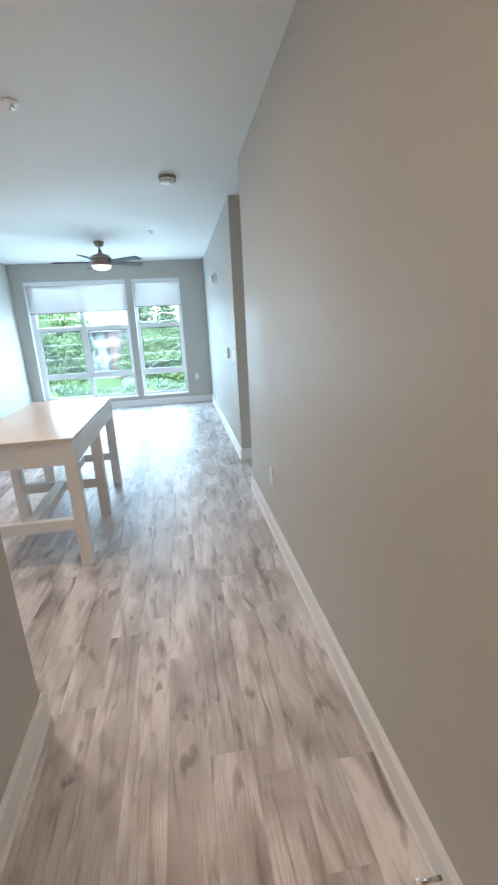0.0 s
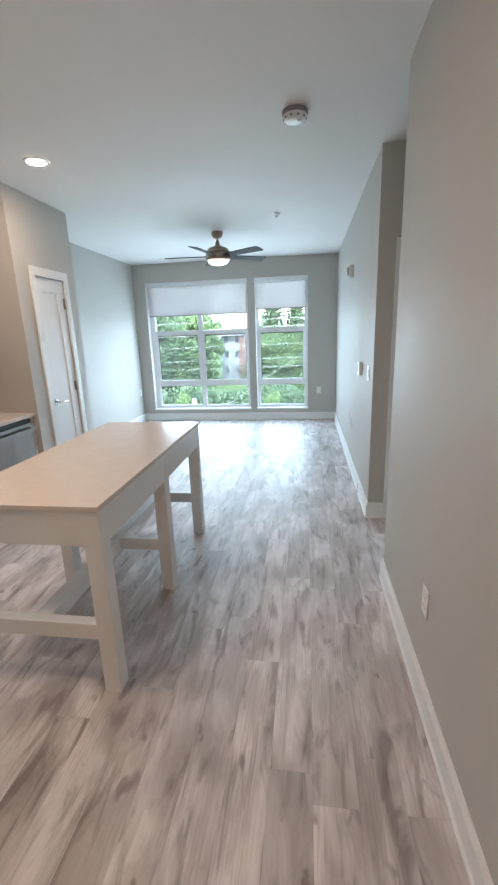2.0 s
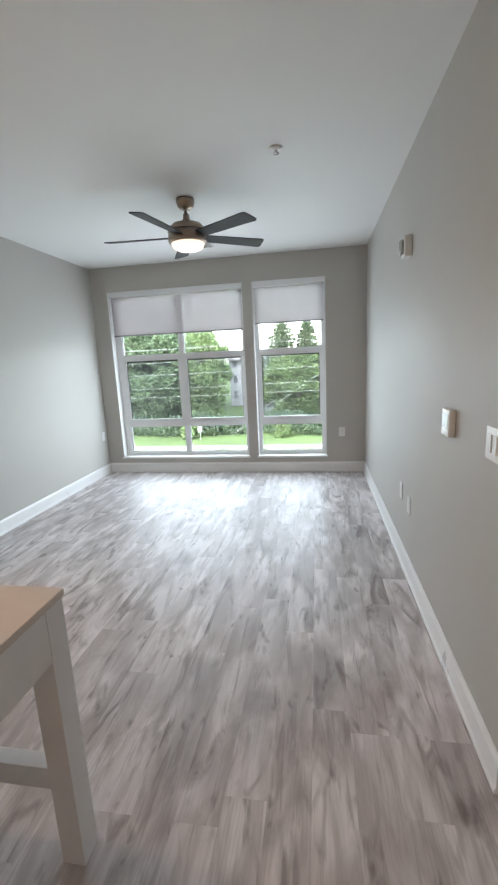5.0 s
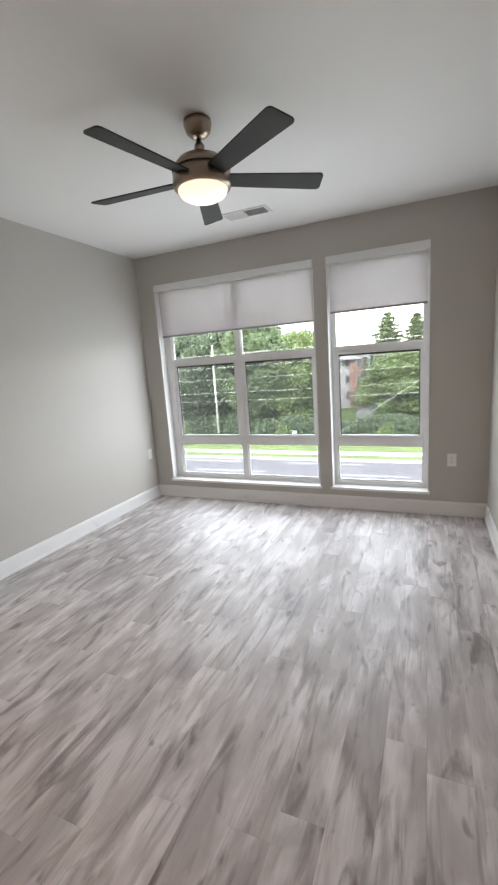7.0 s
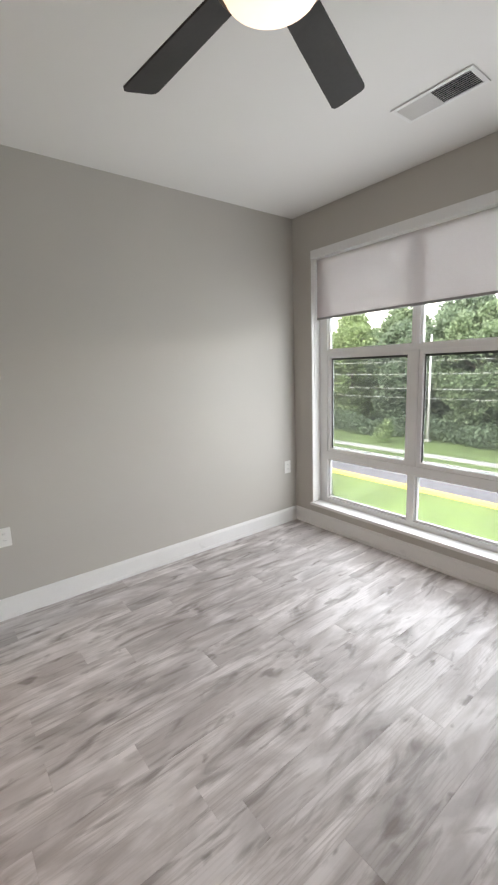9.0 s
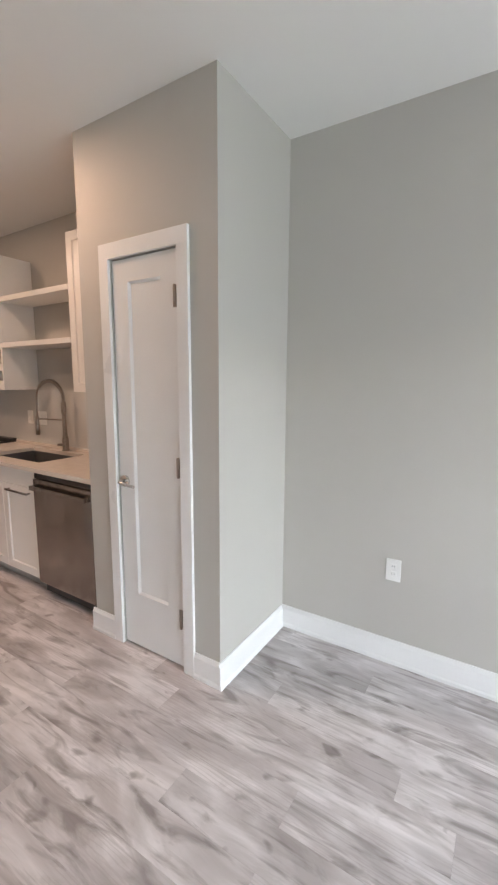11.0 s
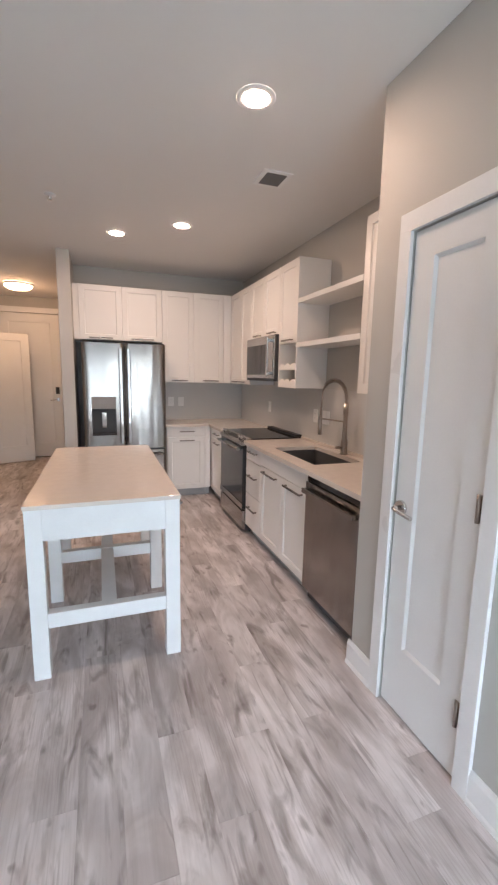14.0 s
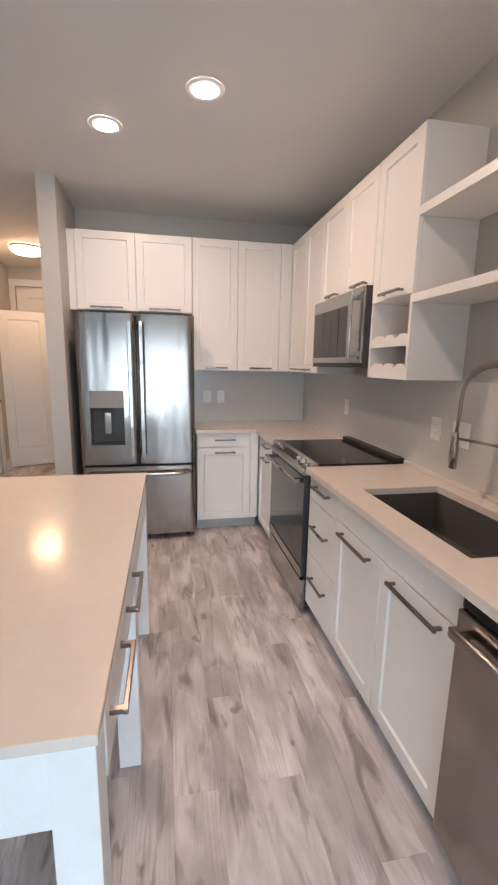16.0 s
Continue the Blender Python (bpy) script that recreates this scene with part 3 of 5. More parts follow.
# ---- windows ----
def window(name, hole, columns, drop, label, e0=0.05, e1=0.05):
    """A fixed-light window with operable middle sashes, its sill, panes, valance and shade."""
    u0, u1, z0, z1 = hole
    y0, y1 = FW + 0.105, FW + 0.17
    w = thing(name, ((u0 + u1) / 2, y0, z0), label, "window", "", "structure")
    outer = bmesh.new()
    cuboid(u0, u0 + e0, y0, y1, z0, z1, 0.003, outer)
    cuboid(u1 - e1, u1, y0, y1, z0, z1, 0.003, outer)
    cuboid(u0 + e0, u1 - e1, y0, y1, z0, z0 + 0.045, 0.003, outer)
    cuboid(u0 + e0, u1 - e1, y0, y1, z1 - 0.05, z1, 0.003, outer)
    part("window_frame", outer, VINYL, w)
    for a, b in ((u0 + 0.0005, u0 + 0.007), (u1 - 0.007, u1 - 0.0005)):
        part("jamb_liner", cuboid(a, b, FW + 0.002, y0 - 0.0005, z0 + 0.005, z1 - 0.001, 0.0015), TRIM, w)
    rails = (0.628, 0.700, 1.566, 1.606)
    for a, b in ((rails[0], rails[1]), (rails[2], rails[3])):
        part("rail", cuboid(u0 + e0, u1 - e1, y0 - 0.004, y1, a, b, 0.003), VINYL, w)
    half = 0.031
    wide = (u1 - u0 - e0 - e1 - (columns - 1) * 2 * half) / columns
    rows = ((z0 + 0.045, rails[0], PANE), (rails[1], rails[2], PANE_SCREEN), (rails[3], z1 - 0.05, PANE))
    for c in range(columns):
        a = u0 + e0 + c * (wide + 2 * half)
        b = a + wide
        for k, (lo, hi, mat) in enumerate(rows):
            if c:
                part("mullion", cuboid(a - 2 * half, a, y0 - 0.002, y1, lo, hi, 0.003), VINYL, w)
            t = 0.032 if k == 1 else 0.010
            yy = y0 + (0.004 if k == 1 else 0.022)
            sash = bmesh.new()
            cuboid(a, a + t, yy, y1 - 0.01, lo, hi, 0.002, sash)
            cuboid(b - t, b, yy, y1 - 0.01, lo, hi, 0.002, sash)
            cuboid(a + t, b - t, yy, y1 - 0.01, lo, lo + t, 0.002, sash)
            cuboid(a + t, b - t, yy, y1 - 0.01, hi - t, hi, 0.002, sash)
            sh = part("sash", sash, VINYL, w)
            p = part("pane", cuboid(a + t - 0.004, b - t + 0.004, y0 + 0.04, y0 + 0.046, lo + t - 0.004, hi - t + 0.004), mat, w)
            p.visible_shadow = False
            if k == 1:
                gk = bmesh.new()
                g = 0.008
                yg0, yg1 = y0 + 0.026, y0 + 0.034
                cuboid(a + t, a + t + g, yg0, yg1, lo + t, hi - t, bm=gk)
                cuboid(b - t - g, b - t, yg0, yg1, lo + t, hi - t, bm=gk)
                cuboid(a + t + g, b - t - g, yg0, yg1, hi - t - 2 * g, hi - t, bm=gk)
                part("gasket", gk, GASKET, sh, "black screen gasket")
    part("window_sill", cuboid(u0 - 0.012, u1 + 0.012, FW - 0.020, y0 - 0.0005, z0 - 0.022, z0 + 0.004, 0.004), TRIM, w)
    sd = thing("roller_shade", ((u0 + u1) / 2, FW + 0.04, z1), "white roller shade drawn partly down over the window", "window shade", "roller shades")
    part("valance", cuboid(u0 + 0.002, u1 - 0.002, FW - 0.006, FW + 0.085, z1 - 0.068, z1, 0.004), VINYL, sd, "white shade cassette")
    part("cloth", cuboid(u0 + 0.022, u1 - 0.022, FW + 0.055, FW + 0.0558, drop, z1 - 0.07), CLOTH, sd, "pale translucent cloth")
    part("hem_bar", cuboid(u0 + 0.022, u1 - 0.022, FW + 0.049, FW + 0.062, drop - 0.020, drop, 0.004), GREYP, sd, "grey hem bar")
    part("chain", swept([(u0 + 0.014, FW + 0.03, z1 - 0.06), (u0 + 0.014, FW + 0.03, 1.3)], 0.003, 6), PLASTIC, sd, "thin bead chain")


window("window_1", WIN_L, 2, 1.885, "white two-column window with three rows of panes", 0.090, 0.040)
window("window_2", WIN_R, 1, 1.94, "narrow white window with three stacked panes", 0.042, 0.046)
window("window_3", WIN_B, 2, 1.83, "white two-column bedroom window")


# ---- kitchen cabinets ----
def slab(face, u0, u1, d0, d1, z0, z1, bevel=0.0, bm=None):
    """A box in a cabinet's own terms: u along its wall, d out of the wall; face 0 looks along +x, 1 along +y."""
    d0, d1 = sorted((d0, d1))
    return cuboid(d0, d1, u0, u1, z0, z1, bevel, bm) if face == 0 else cuboid(u0, u1, d0, d1, z0, z1, bevel, bm)


def pull(parent, face, d, u0, u1, z):
    """A square bar pull, level, standing off the front d."""
    bm = slab(face, u0, u1, d + 0.024, d + 0.034, z - 0.0065, z + 0.0065, 0.0015)
    for u in (u0 + 0.012, u1 - 0.012):
        slab(face, u - 0.005, u + 0.005, d, d + 0.026, z - 0.005, z + 0.005, bm=bm)
    return part("handle", bm, PULL, parent, "dark brushed bar pull")


def front(parent, name, face, d, u0, u1, z0, z1, grip=None, border=0.058, flat=False):
    """A door or drawer front with a reveal round it and its pull; grip: (from, to, height)."""
    g = 0.0011
    if flat:
        bm = slab(face, u0 + g, u1 - g, d - 0.019, d, z0 + g, z1 - g, 0.0015)
    else:
        bm = panel_slab(face, d, d - 0.019, u0 + g, u1 - g, z0 + g, z1 - g, border, None, 0.009, 0.005)
    f = part(name, bm, CAB, parent)
    if grip:
        pull(f, face, d, *grip)
    return f


UF = -2.53            # face of the wall cabinets beside the window wall run
KF = 1.46             # face of the wall cabinets over the refrigerator
UB, UT = 1.405, 2.466
BF = -2.235           # face of the base cabinets
BKF = 1.60            # face of the base cabinet by the refrigerator

# over the refrigerator
c = thing("wall_cabinet", (-1.23, KF - 0.2, 1.87), "white shaker two-door wall cabinet above the refrigerator", "cabinet", "wall cabinets")
part("body", cuboid(-1.678, STUB0 - 0.001, BACK + 0.001, KF - 0.020, 1.87, UT), CAB, c)
front(c, "door", 1, KF, -1.230, -0.775, 1.872, UT, (-1.125, -0.875, 1.893))
front(c, "door", 1, KF, -1.678, -1.232, 1.872, UT, (-1.58, -1.33, 1.893))
# tall pair over the counter
c = thing("wall_cabinet", (-2.06, KF - 0.2, UB), "white shaker two-door wall cabinet above the counter", "cabinet", "wall cabinets")
part("body", cuboid(-2.44, -1.680, BACK + 0.001, KF - 0.020, UB, UT), CAB, c)
front(c, "door", 1, KF, -2.060, -1.682, UB, UT, (-1.975, -1.785, 1.430))
front(c, "door", 1, KF, -2.432, -2.062, UB, UT, (-2.365, -2.165, 1.430))
part("filler", cuboid(UF + 0.0005, -2.434, KF - 0.019, KF - 0.001, UB, UT), CAB, c)
# corner unit on the long wall
c = thing("wall_cabinet", (LW + 0.15, 1.83, UB), "white shaker corner wall cabinet beside the microwave", "cabinet", "wall cabinets")
part("body", cuboid(LW + 0.001, UF - 0.020, KF - 0.018, 2.193, UB, UT), CAB, c)
front(c, "door", 0, UF, 1.462, 1.835, UB, UT, (1.60, 1.76, 1.430))
front(c, "door", 0, UF, 1.837, 2.193, UB, UT, (1.87, 2.04, 1.430))
# over the microwave
c = thing("wall_cabinet", (LW + 0.15, 2.575, 1.885), "white shaker two-door cabinet above the microwave", "cabinet", "wall cabinets")
part("body", cuboid(LW + 0.001, UF - 0.020, 2.195, 2.963, 1.885, UT), CAB, c)
front(c, "door", 0, UF, 2.197, 2.578, 1.885, UT, (2.345, 2.515, 1.906))
front(c, "door", 0, UF, 2.580, 2.962, 1.885, UT, (2.735, 2.905, 1.906))
# end unit with a bottle rack below its door
c = thing("wall_cabinet", (LW + 0.15, 3.155, UB), "white wall cabinet with a bottle rack under its door", "cabinet", "wall cabinets")
e0, e1 = 2.966, 3.345
part("body", cuboid(LW + 0.001, UF - 0.020, e0, e1, 1.785, UT), CAB, c)
front(c, "door", 0, UF, e0, e1, 1.785, UT, (3.085, 3.275, 1.812))
part("side_panel", cuboid(LW + 0.001, UF - 0.002, e0, e0 + 0.018, UB, 1.784), CAB, c)
part("side_panel", cuboid(LW + 0.001, UF - 0.002, e1 - 0.018, e1, UB, 1.784), CAB, c)
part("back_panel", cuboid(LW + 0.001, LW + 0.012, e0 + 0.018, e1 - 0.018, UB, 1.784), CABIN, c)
part("bottom_panel", cuboid(LW + 0.012, UF - 0.004, e0 + 0.018, e1 - 0.018, UB, UB + 0.018), CAB, c)
part("shelf", cuboid(LW + 0.012, UF - 0.03, e0 + 0.018, e1 - 0.018, 1.585, 1.600), CAB, c)
for low in (UB + 0.018, 1.560):
    ys = np.linspace(e0 + 0.018, e1 - 0.018, 37)
    crest = [(float(y), low + 0.056 - 0.017 * max(0.0, math.sin((float(y) - e0) / 0.1145 * 2 * math.pi)) ** 0.6) for y in ys]
    part("bottle_rest", extruded([(float(ys[0]), low)] + crest + [(float(ys[-1]), low)], 0, UF - 0.022, UF - 0.004), CAB, c, "scalloped bottle rest")
# floating shelves
for z in (1.745, 2.10):
    s = thing("floating_shelf", (LW + 0.15, 3.8, z), "thick white floating shelf between the wall cabinets", "shelf", "floating shelves")
    part("board", cuboid(LW + 0.011, UF, 3.347, 4.254, z, z + 0.038, 0.002), CAB, s)
# cabinet beside the pantry
c = thing("wall_cabinet", (LW + 0.15, 4.56, UB), "narrow white shaker wall cabinet against the pantry closet", "cabinet", "wall cabinets")
part("body", cuboid(LW + 0.001, UF - 0.020, 4.256, PY0 - 0.001, UB, UT), CAB, c)
front(c, "door", 0, UF, 4.256, 4.82, UB, UT, (4.44, 4.62, 1.430))

# base cabinets
c = thing("base_cabinet", (-1.95, BKF - 0.25, 0.0), "white shaker base cabinet with one drawer beside the refrigerator", "cabinet", "base cabinets")
part("body", cuboid(BF, -1.700, BACK + 0.001, BKF - 0.020, 0.10, 0.879), CAB, c)
part("toe_kick", cuboid(BF, -1.700, BKF - 0.085, BKF - 0.075, 0.0, 0.10), TOE, c, "grey toe kick")
front(c, "drawer", 1, BKF, -2.165, -1.702, 0.757, 0.875, (-2.03, -1.85, 0.822), flat=True)
front(c, "door", 1, BKF, -2.165, -1.702, 0.105, 0.752, (-2.03, -1.85, 0.712))
part("filler", cuboid(BF, -2.168, BKF - 0.018, BKF - 0.003, 0.105, 0.875), CAB, c)
c = thing("base_cabinet", (LW + 0.3, 1.87, 0.0), "narrow white corner base cabinet beside the range", "cabinet", "base cabinets")
part("body", cuboid(LW + 0.001, BF - 0.020, BACK + 0.001, 2.192, 0.10, 0.879), CAB, c)
part("toe_kick", cuboid(BF - 0.085, BF - 0.075, BKF - 0.08, 2.192, 0.0, 0.10), TOE, c, "grey toe kick")
front(c, "drawer", 0, BF, 1.66, 2.190, 0.757, 0.875, (1.83, 2.03, 0.822), flat=True)
front(c, "door", 0, BF, 1.66, 2.190, 0.105, 0.752, (1.83, 2.03, 0.712))
c = thing("base_cabinet", (LW + 0.3, 3.155, 0.0), "white three-drawer base cabinet beside the range", "cabinet", "base cabinets")
part("body", cuboid(LW + 0.001, BF - 0.020, 2.968, 3.344, 0.10, 0.879), CAB, c)
part("toe_kick", cuboid(BF - 0.085, BF - 0.075, 2.968, 3.344, 0.0, 0.10), TOE, c, "grey toe kick")
for lo, hi, hz in ((0.742, 0.875, 0.828), (0.425, 0.738, 0.605), (0.105, 0.421, 0.303)):
    front(c, "drawer", 0, BF, 2.968, 3.344, lo, hi, (3.065, 3.265, hz), flat=True)
c = thing("base_cabinet", (LW + 0.3, 3.77, 0.0), "white shaker two-door sink base cabinet", "cabinet", "base cabinets")
part("body", cuboid(LW + 0.001, BF - 0.020, 3.346, 4.204, 0.10, 0.66), CAB, c)
part("apron", cuboid(BF - 0.030, BF - 0.0195, 3.346, 4.204, 0.66, 0.879), CAB, c)
part("toe_kick", cuboid(BF - 0.085, BF - 0.075, 3.346, 4.204, 0.0, 0.10), TOE, c, "grey toe kick")
front(c, "false_front", 0, BF, 3.346, 4.204, 0.757, 0.875, flat=True)
front(c, "door", 0, BF, 3.346, 3.774, 0.105, 0.752, (3.42, 3.70, 0.715))
front(c, "door", 0, BF, 3.776, 4.204, 0.105, 0.752, (3.86, 4.14, 0.715))
c = thing("filler_panel", (LW + 0.3, 4.84, 0.0), "narrow white filler between dishwasher and pantry", "cabinet panel")
part("panel", cuboid(LW + 0.002, BF - 0.002, 4.818, PY0 - 0.001, 0.0, 0.879), CAB, c)

# worktops
SINK = (-2.715, -2.335, 3.395, 4.095)
EDGE = -2.208
w = thing("worktop", (LW + 0.3, 3.9, 0.88), "white quartz worktop with an undermount sink cutout", "worktop", "worktops")
top = bmesh.new()
ya, yb = 2.962, PY0 - 0.001
cuboid(LW + 0.011, SINK[0], ya, yb, 0.880, 0.910, bm=top)
cuboid(SINK[1], EDGE, ya, yb, 0.880, 0.910, bm=top)
cuboid(SINK[0], SINK[1], ya, SINK[2], 0.880, 0.910, bm=top)
cuboid(SINK[0], SINK[1], SINK[3], yb, 0.880, 0.910, bm=top)
part("slab", top, QUARTZ, w)
part("upstand", cuboid(LW + 0.0115, LW + 0.028, ya, yb, 0.9105, 0.932, 0.002), QUARTZ, w)
w = thing("worktop", (-2.3, 1.5, 0.88), "white quartz corner worktop beside the range", "worktop", "worktops")
part("slab", extruded([(LW + 0.011, BACK + 0.011), (-1.690, BACK + 0.011), (-1.690, BKF + 0.025), (EDGE, BKF + 0.025), (EDGE, 2.190), (LW + 0.011, 2.190)], 2, 0.880, 0.910), QUARTZ, w)
splash = bmesh.new()
cuboid(LW + 0.0005, LW + 0.010, BACK + 0.011, PY0 - 0.001, 0.881, UB - 0.001, bm=splash)
structure("backsplash_long", splash, SPLASH, "glossy light grey backsplash slab along the counter", "backsplash")
structure("backsplash_short", cuboid(LW + 0.011, -1.690, BACK + 0.0005, BACK + 0.010, 0.881, UB - 0.001), SPLASH, "glossy light grey backsplash slab beside the refrigerator", "backsplash")

# sink
s = thing("sink", (-2.525, 3.745, 0.70), "dark grey composite undermount sink basin", "sink")
basin = bmesh.new()
x0, x1, y0, y1 = SINK[0] - 0.012, SINK[1] + 0.012, SINK[2] - 0.012, SINK[3] + 0.012
cuboid(x0, x1, y0, y1, 0.685, 0.697, bm=basin)
cuboid(x0, x0 + 0.012, y0, y1, 0.697, 0.8795, bm=basin)
cuboid(x1 - 0.012, x1, y0, y1, 0.697, 0.8795, bm=basin)
cuboid(x0 + 0.012, x1 - 0.012, y0, y0 + 0.012, 0.697, 0.8795, bm=basin)
cuboid(x0 + 0.012, x1 - 0.012, y1 - 0.012, y1, 0.697, 0.8795, bm=basin)
part("basin", basin, SINKM, s)
part("drain", turned([(0, 0.003), (0.030, 0.003), (0.045, 0.006), (0.052, 0.002), (0.052, 0)], (-2.60, 3.745, 0.6975), 28), CHROME, s, "steel drain strainer")

# spring faucet
fx, fy = -2.748, 3.80
f = thing("faucet", (fx, fy, 0.910), "tall brushed nickel spring faucet behind the sink", "faucet")
part("body", turned([(0, 0), (0.032, 0), (0.032, 0.008), (0.026, 0.014), (0.026, 0.105), (0.018, 0.125), (0.016, 0.30), (0.020, 0.31), (0.020, 0.40), (0, 0.40)], (fx, fy, 0.9105), 28), NICKEL, f)
arc = [(fx, fy, 1.30)]
for k in range(19):
    a = math.pi * k / 18
    arc.append((fx + 0.06 * (1 - math.cos(a)) / 2, fy - 0.135 * (1 - math.cos(a)), 1.345 + 0.135 * math.sin(a)))
arc += [(fx + 0.06, fy - 0.275, 1.26), (fx + 0.06, fy - 0.282, 1.15)]
part("hose", swept(arc, 0.008, 10), NICKEL, f)
coil = []
seg = [Vector(p) for p in arc[:16]]
turns, steps = 26, 26 * 9
for i in range(steps + 1):
    u = i / steps * (len(seg) - 1)
    k = min(int(u), len(seg) - 2)
    p = seg[k].lerp(seg[k + 1], u - k)
    d = (seg[k + 1] - seg[k]).normalized()
    n1 = Vector((1, 0, 0))
    n1 = (n1 - d * n1.dot(d)).normalized()
    n2 = d.cross(n1)
    a = 2 * math.pi * turns * i / steps
    coil.append(p + (n1 * math.cos(a) + n2 * math.sin(a)) * 0.0145)
part("spring", swept(coil, 0.0026, 5), NICKEL, f, "coiled steel spring")
part("spray_head", turned([(0, -0.11), (0.017, -0.11), (0.019, -0.06), (0.015, 0.02), (0.012, 0.05), (0, 0.05)], (fx + 0.06, fy - 0.283, 1.14), 20), NICKEL, f)
part("arm", swept([(fx, fy, 1.165), (fx + 0.06, fy - 0.262, 1.165)], 0.0065, 10), NICKEL, f)
part("lever", swept([(fx + 0.02, fy, 0.965), (fx + 0.05, fy + 0.01, 0.968), (fx + 0.085, fy + 0.03, 0.972)], 0.011, 12), NICKEL, f)

# range
RY0, RY1, RX = 2.196, 2.956, -2.205
r = thing("range", (LW + 0.3, 2.576, 0.0), "slide-in stainless electric range with a black glass cooktop", "range")
part("body", cuboid(LW + 0.015, RX - 0.035, RY0 + 0.003, RY1 - 0.003, 0.03, 0.895), DARKCASE, r, "black range body")
part("cooktop", cuboid(LW + 0.015, RX - 0.075, RY0, RY1, 0.9105, 0.921, 0.003), BLACKG, r, "black glass cooktop")
part("rear_trim", cuboid(LW + 0.015, LW + 0.075, RY0 + 0.004, RY1 - 0.004, 0.921, 0.945, 0.006), BLACK, r)
panel = extruded([(RX - 0.076, 0.860), (RX - 0.076, 0.926), (RX - 0.066, 0.928), (RX + 0.012, 0.880), (RX + 0.012, 0.860)], 1, RY0, RY1)
pn = part("control_panel", panel, STEEL_X, r, "sloped stainless control panel")
nrm = Vector((0.048, 0, 0.078)).normalized()
for ky in (RY0 + 0.075, RY0 + 0.155, RY1 - 0.155, RY1 - 0.075):
    mid = Vector((RX - 0.027, ky, 0.904))
    k = tube(mid, mid + nrm * 0.008, 0.024, sides=24)
    tube(mid + nrm * 0.008, mid + nrm * 0.036, 0.018, 0.015, 24, k)
    part("knob", k, CHROME, pn, "polished steel knob")
disp = extruded([(RX - 0.046, 0.9172), (RX - 0.046, 0.9190), (RX - 0.012, 0.8980), (RX - 0.012, 0.8962)], 1, RY0 + 0.24, RY1 - 0.24)
part("display", disp, BLACKG, pn, "black glass display")
door = part("oven_door", cuboid(RX - 0.034, RX, RY0 + 0.004, RY1 - 0.004, 0.245, 0.856, 0.004), OVENG, r, "dark glass oven door")
part("door_trim", cuboid(RX + 0.0005, RX + 0.006, RY0 + 0.004, RY1 - 0.004, 0.245, 0.300, 0.002), STEEL_X, door, "stainless strip")
bar = tube((RX + 0.045, RY0 + 0.03, 0.818), (RX + 0.045, RY1 - 0.03, 0.818), 0.011)
for ky in (RY0 + 0.06, RY1 - 0.06):
    cuboid(RX, RX + 0.048, ky - 0.014, ky + 0.014, 0.806, 0.830, 0.003, bar)
part("door_handle", bar, STEEL_X, door, "stainless bar handle")
part("drawer", cuboid(RX - 0.034, RX, RY0 + 0.004, RY1 - 0.004, 0.045, 0.225, 0.004), STEEL_X, r, "stainless warming drawer")
for ky in (RY0 + 0.06, RY1 - 0.06):
    for kx in (LW + 0.08, RX - 0.10):
        part("foot", tube((kx, ky, 0.0), (kx, ky, 0.03), 0.018), BLACK, r)

# microwave
MX = -2.487
m = thing("microwave", (LW + 0.17, 2.576, 1.455), "stainless over-the-range microwave under the wall cabinet", "microwave")
part("body", cuboid(LW + 0.012, MX - 0.013, 2.200, 2.958, 1.455, 1.883), DARKCASE, m, "black microwave case")
md = part("door", cuboid(MX - 0.0125, MX, 2.200, 2.958, 1.480, 1.880, 0.003), STEEL_X, m, "stainless microwave door")
part("window", cuboid(MX + 0.0005, MX + 0.003, 2.222, 2.640, 1.515, 1.805, 0.001), BLACKG, md, "dark glass window")
part("keypad", cuboid(MX + 0.0005, MX + 0.003, 2.646, 2.800, 1.515, 1.805, 0.001), BLACKG, md, "black glass keypad")
part("grille", cuboid(MX - 0.0125, MX - 0.004, 2.200, 2.958, 1.456, 1.478, 0.002), BLACK, m)
bar = cuboid(MX + 0.030, MX + 0.042, 2.855, 2.893, 1.500, 1.862, 0.005)
for kz in (1.530, 1.832):
    cuboid(MX, MX + 0.033, 2.862, 2.886, kz - 0.014, kz + 0.014, 0.003, bar)
part("door_handle", bar, STEEL_X, md, "flat upright stainless handle")

# dishwasher
DX = -2.215
d = thing("dishwasher", (LW + 0.3, 4.51, 0.0), "dark stainless dishwasher with a bar handle", "dishwasher")
part("body", cuboid(LW + 0.02, DX - 0.05, 4.208, 4.814, 0.02, 0.870), DARKCASE, d, "dark appliance case")
dd = part("door", cuboid(DX - 0.049, DX, 4.209, 4.813, 0.105, 0.835, 0.006), SLATE, d)
part("control_strip", cuboid(DX - 0.049, DX - 0.012, 4.209, 4.813, 0.837, 0.876, 0.004), BLACKG, d, "black top control strip")
part("toe_kick", cuboid(DX - 0.10, DX - 0.09, 4.209, 4.813, 0.0, 0.10), BLACK, d)
bar = bmesh.new()
cuboid(DX + 0.022, DX + 0.040, 4.225, 4.797, 0.765, 0.797, 0.007, bar)
for ky in (4.24, 4.782):
    cuboid(DX, DX + 0.03, ky - 0.013, ky + 0.013, 0.766, 0.796, 0.003, bar)
part("door_handle", bar, SLATE, dd, "steel bar handle")

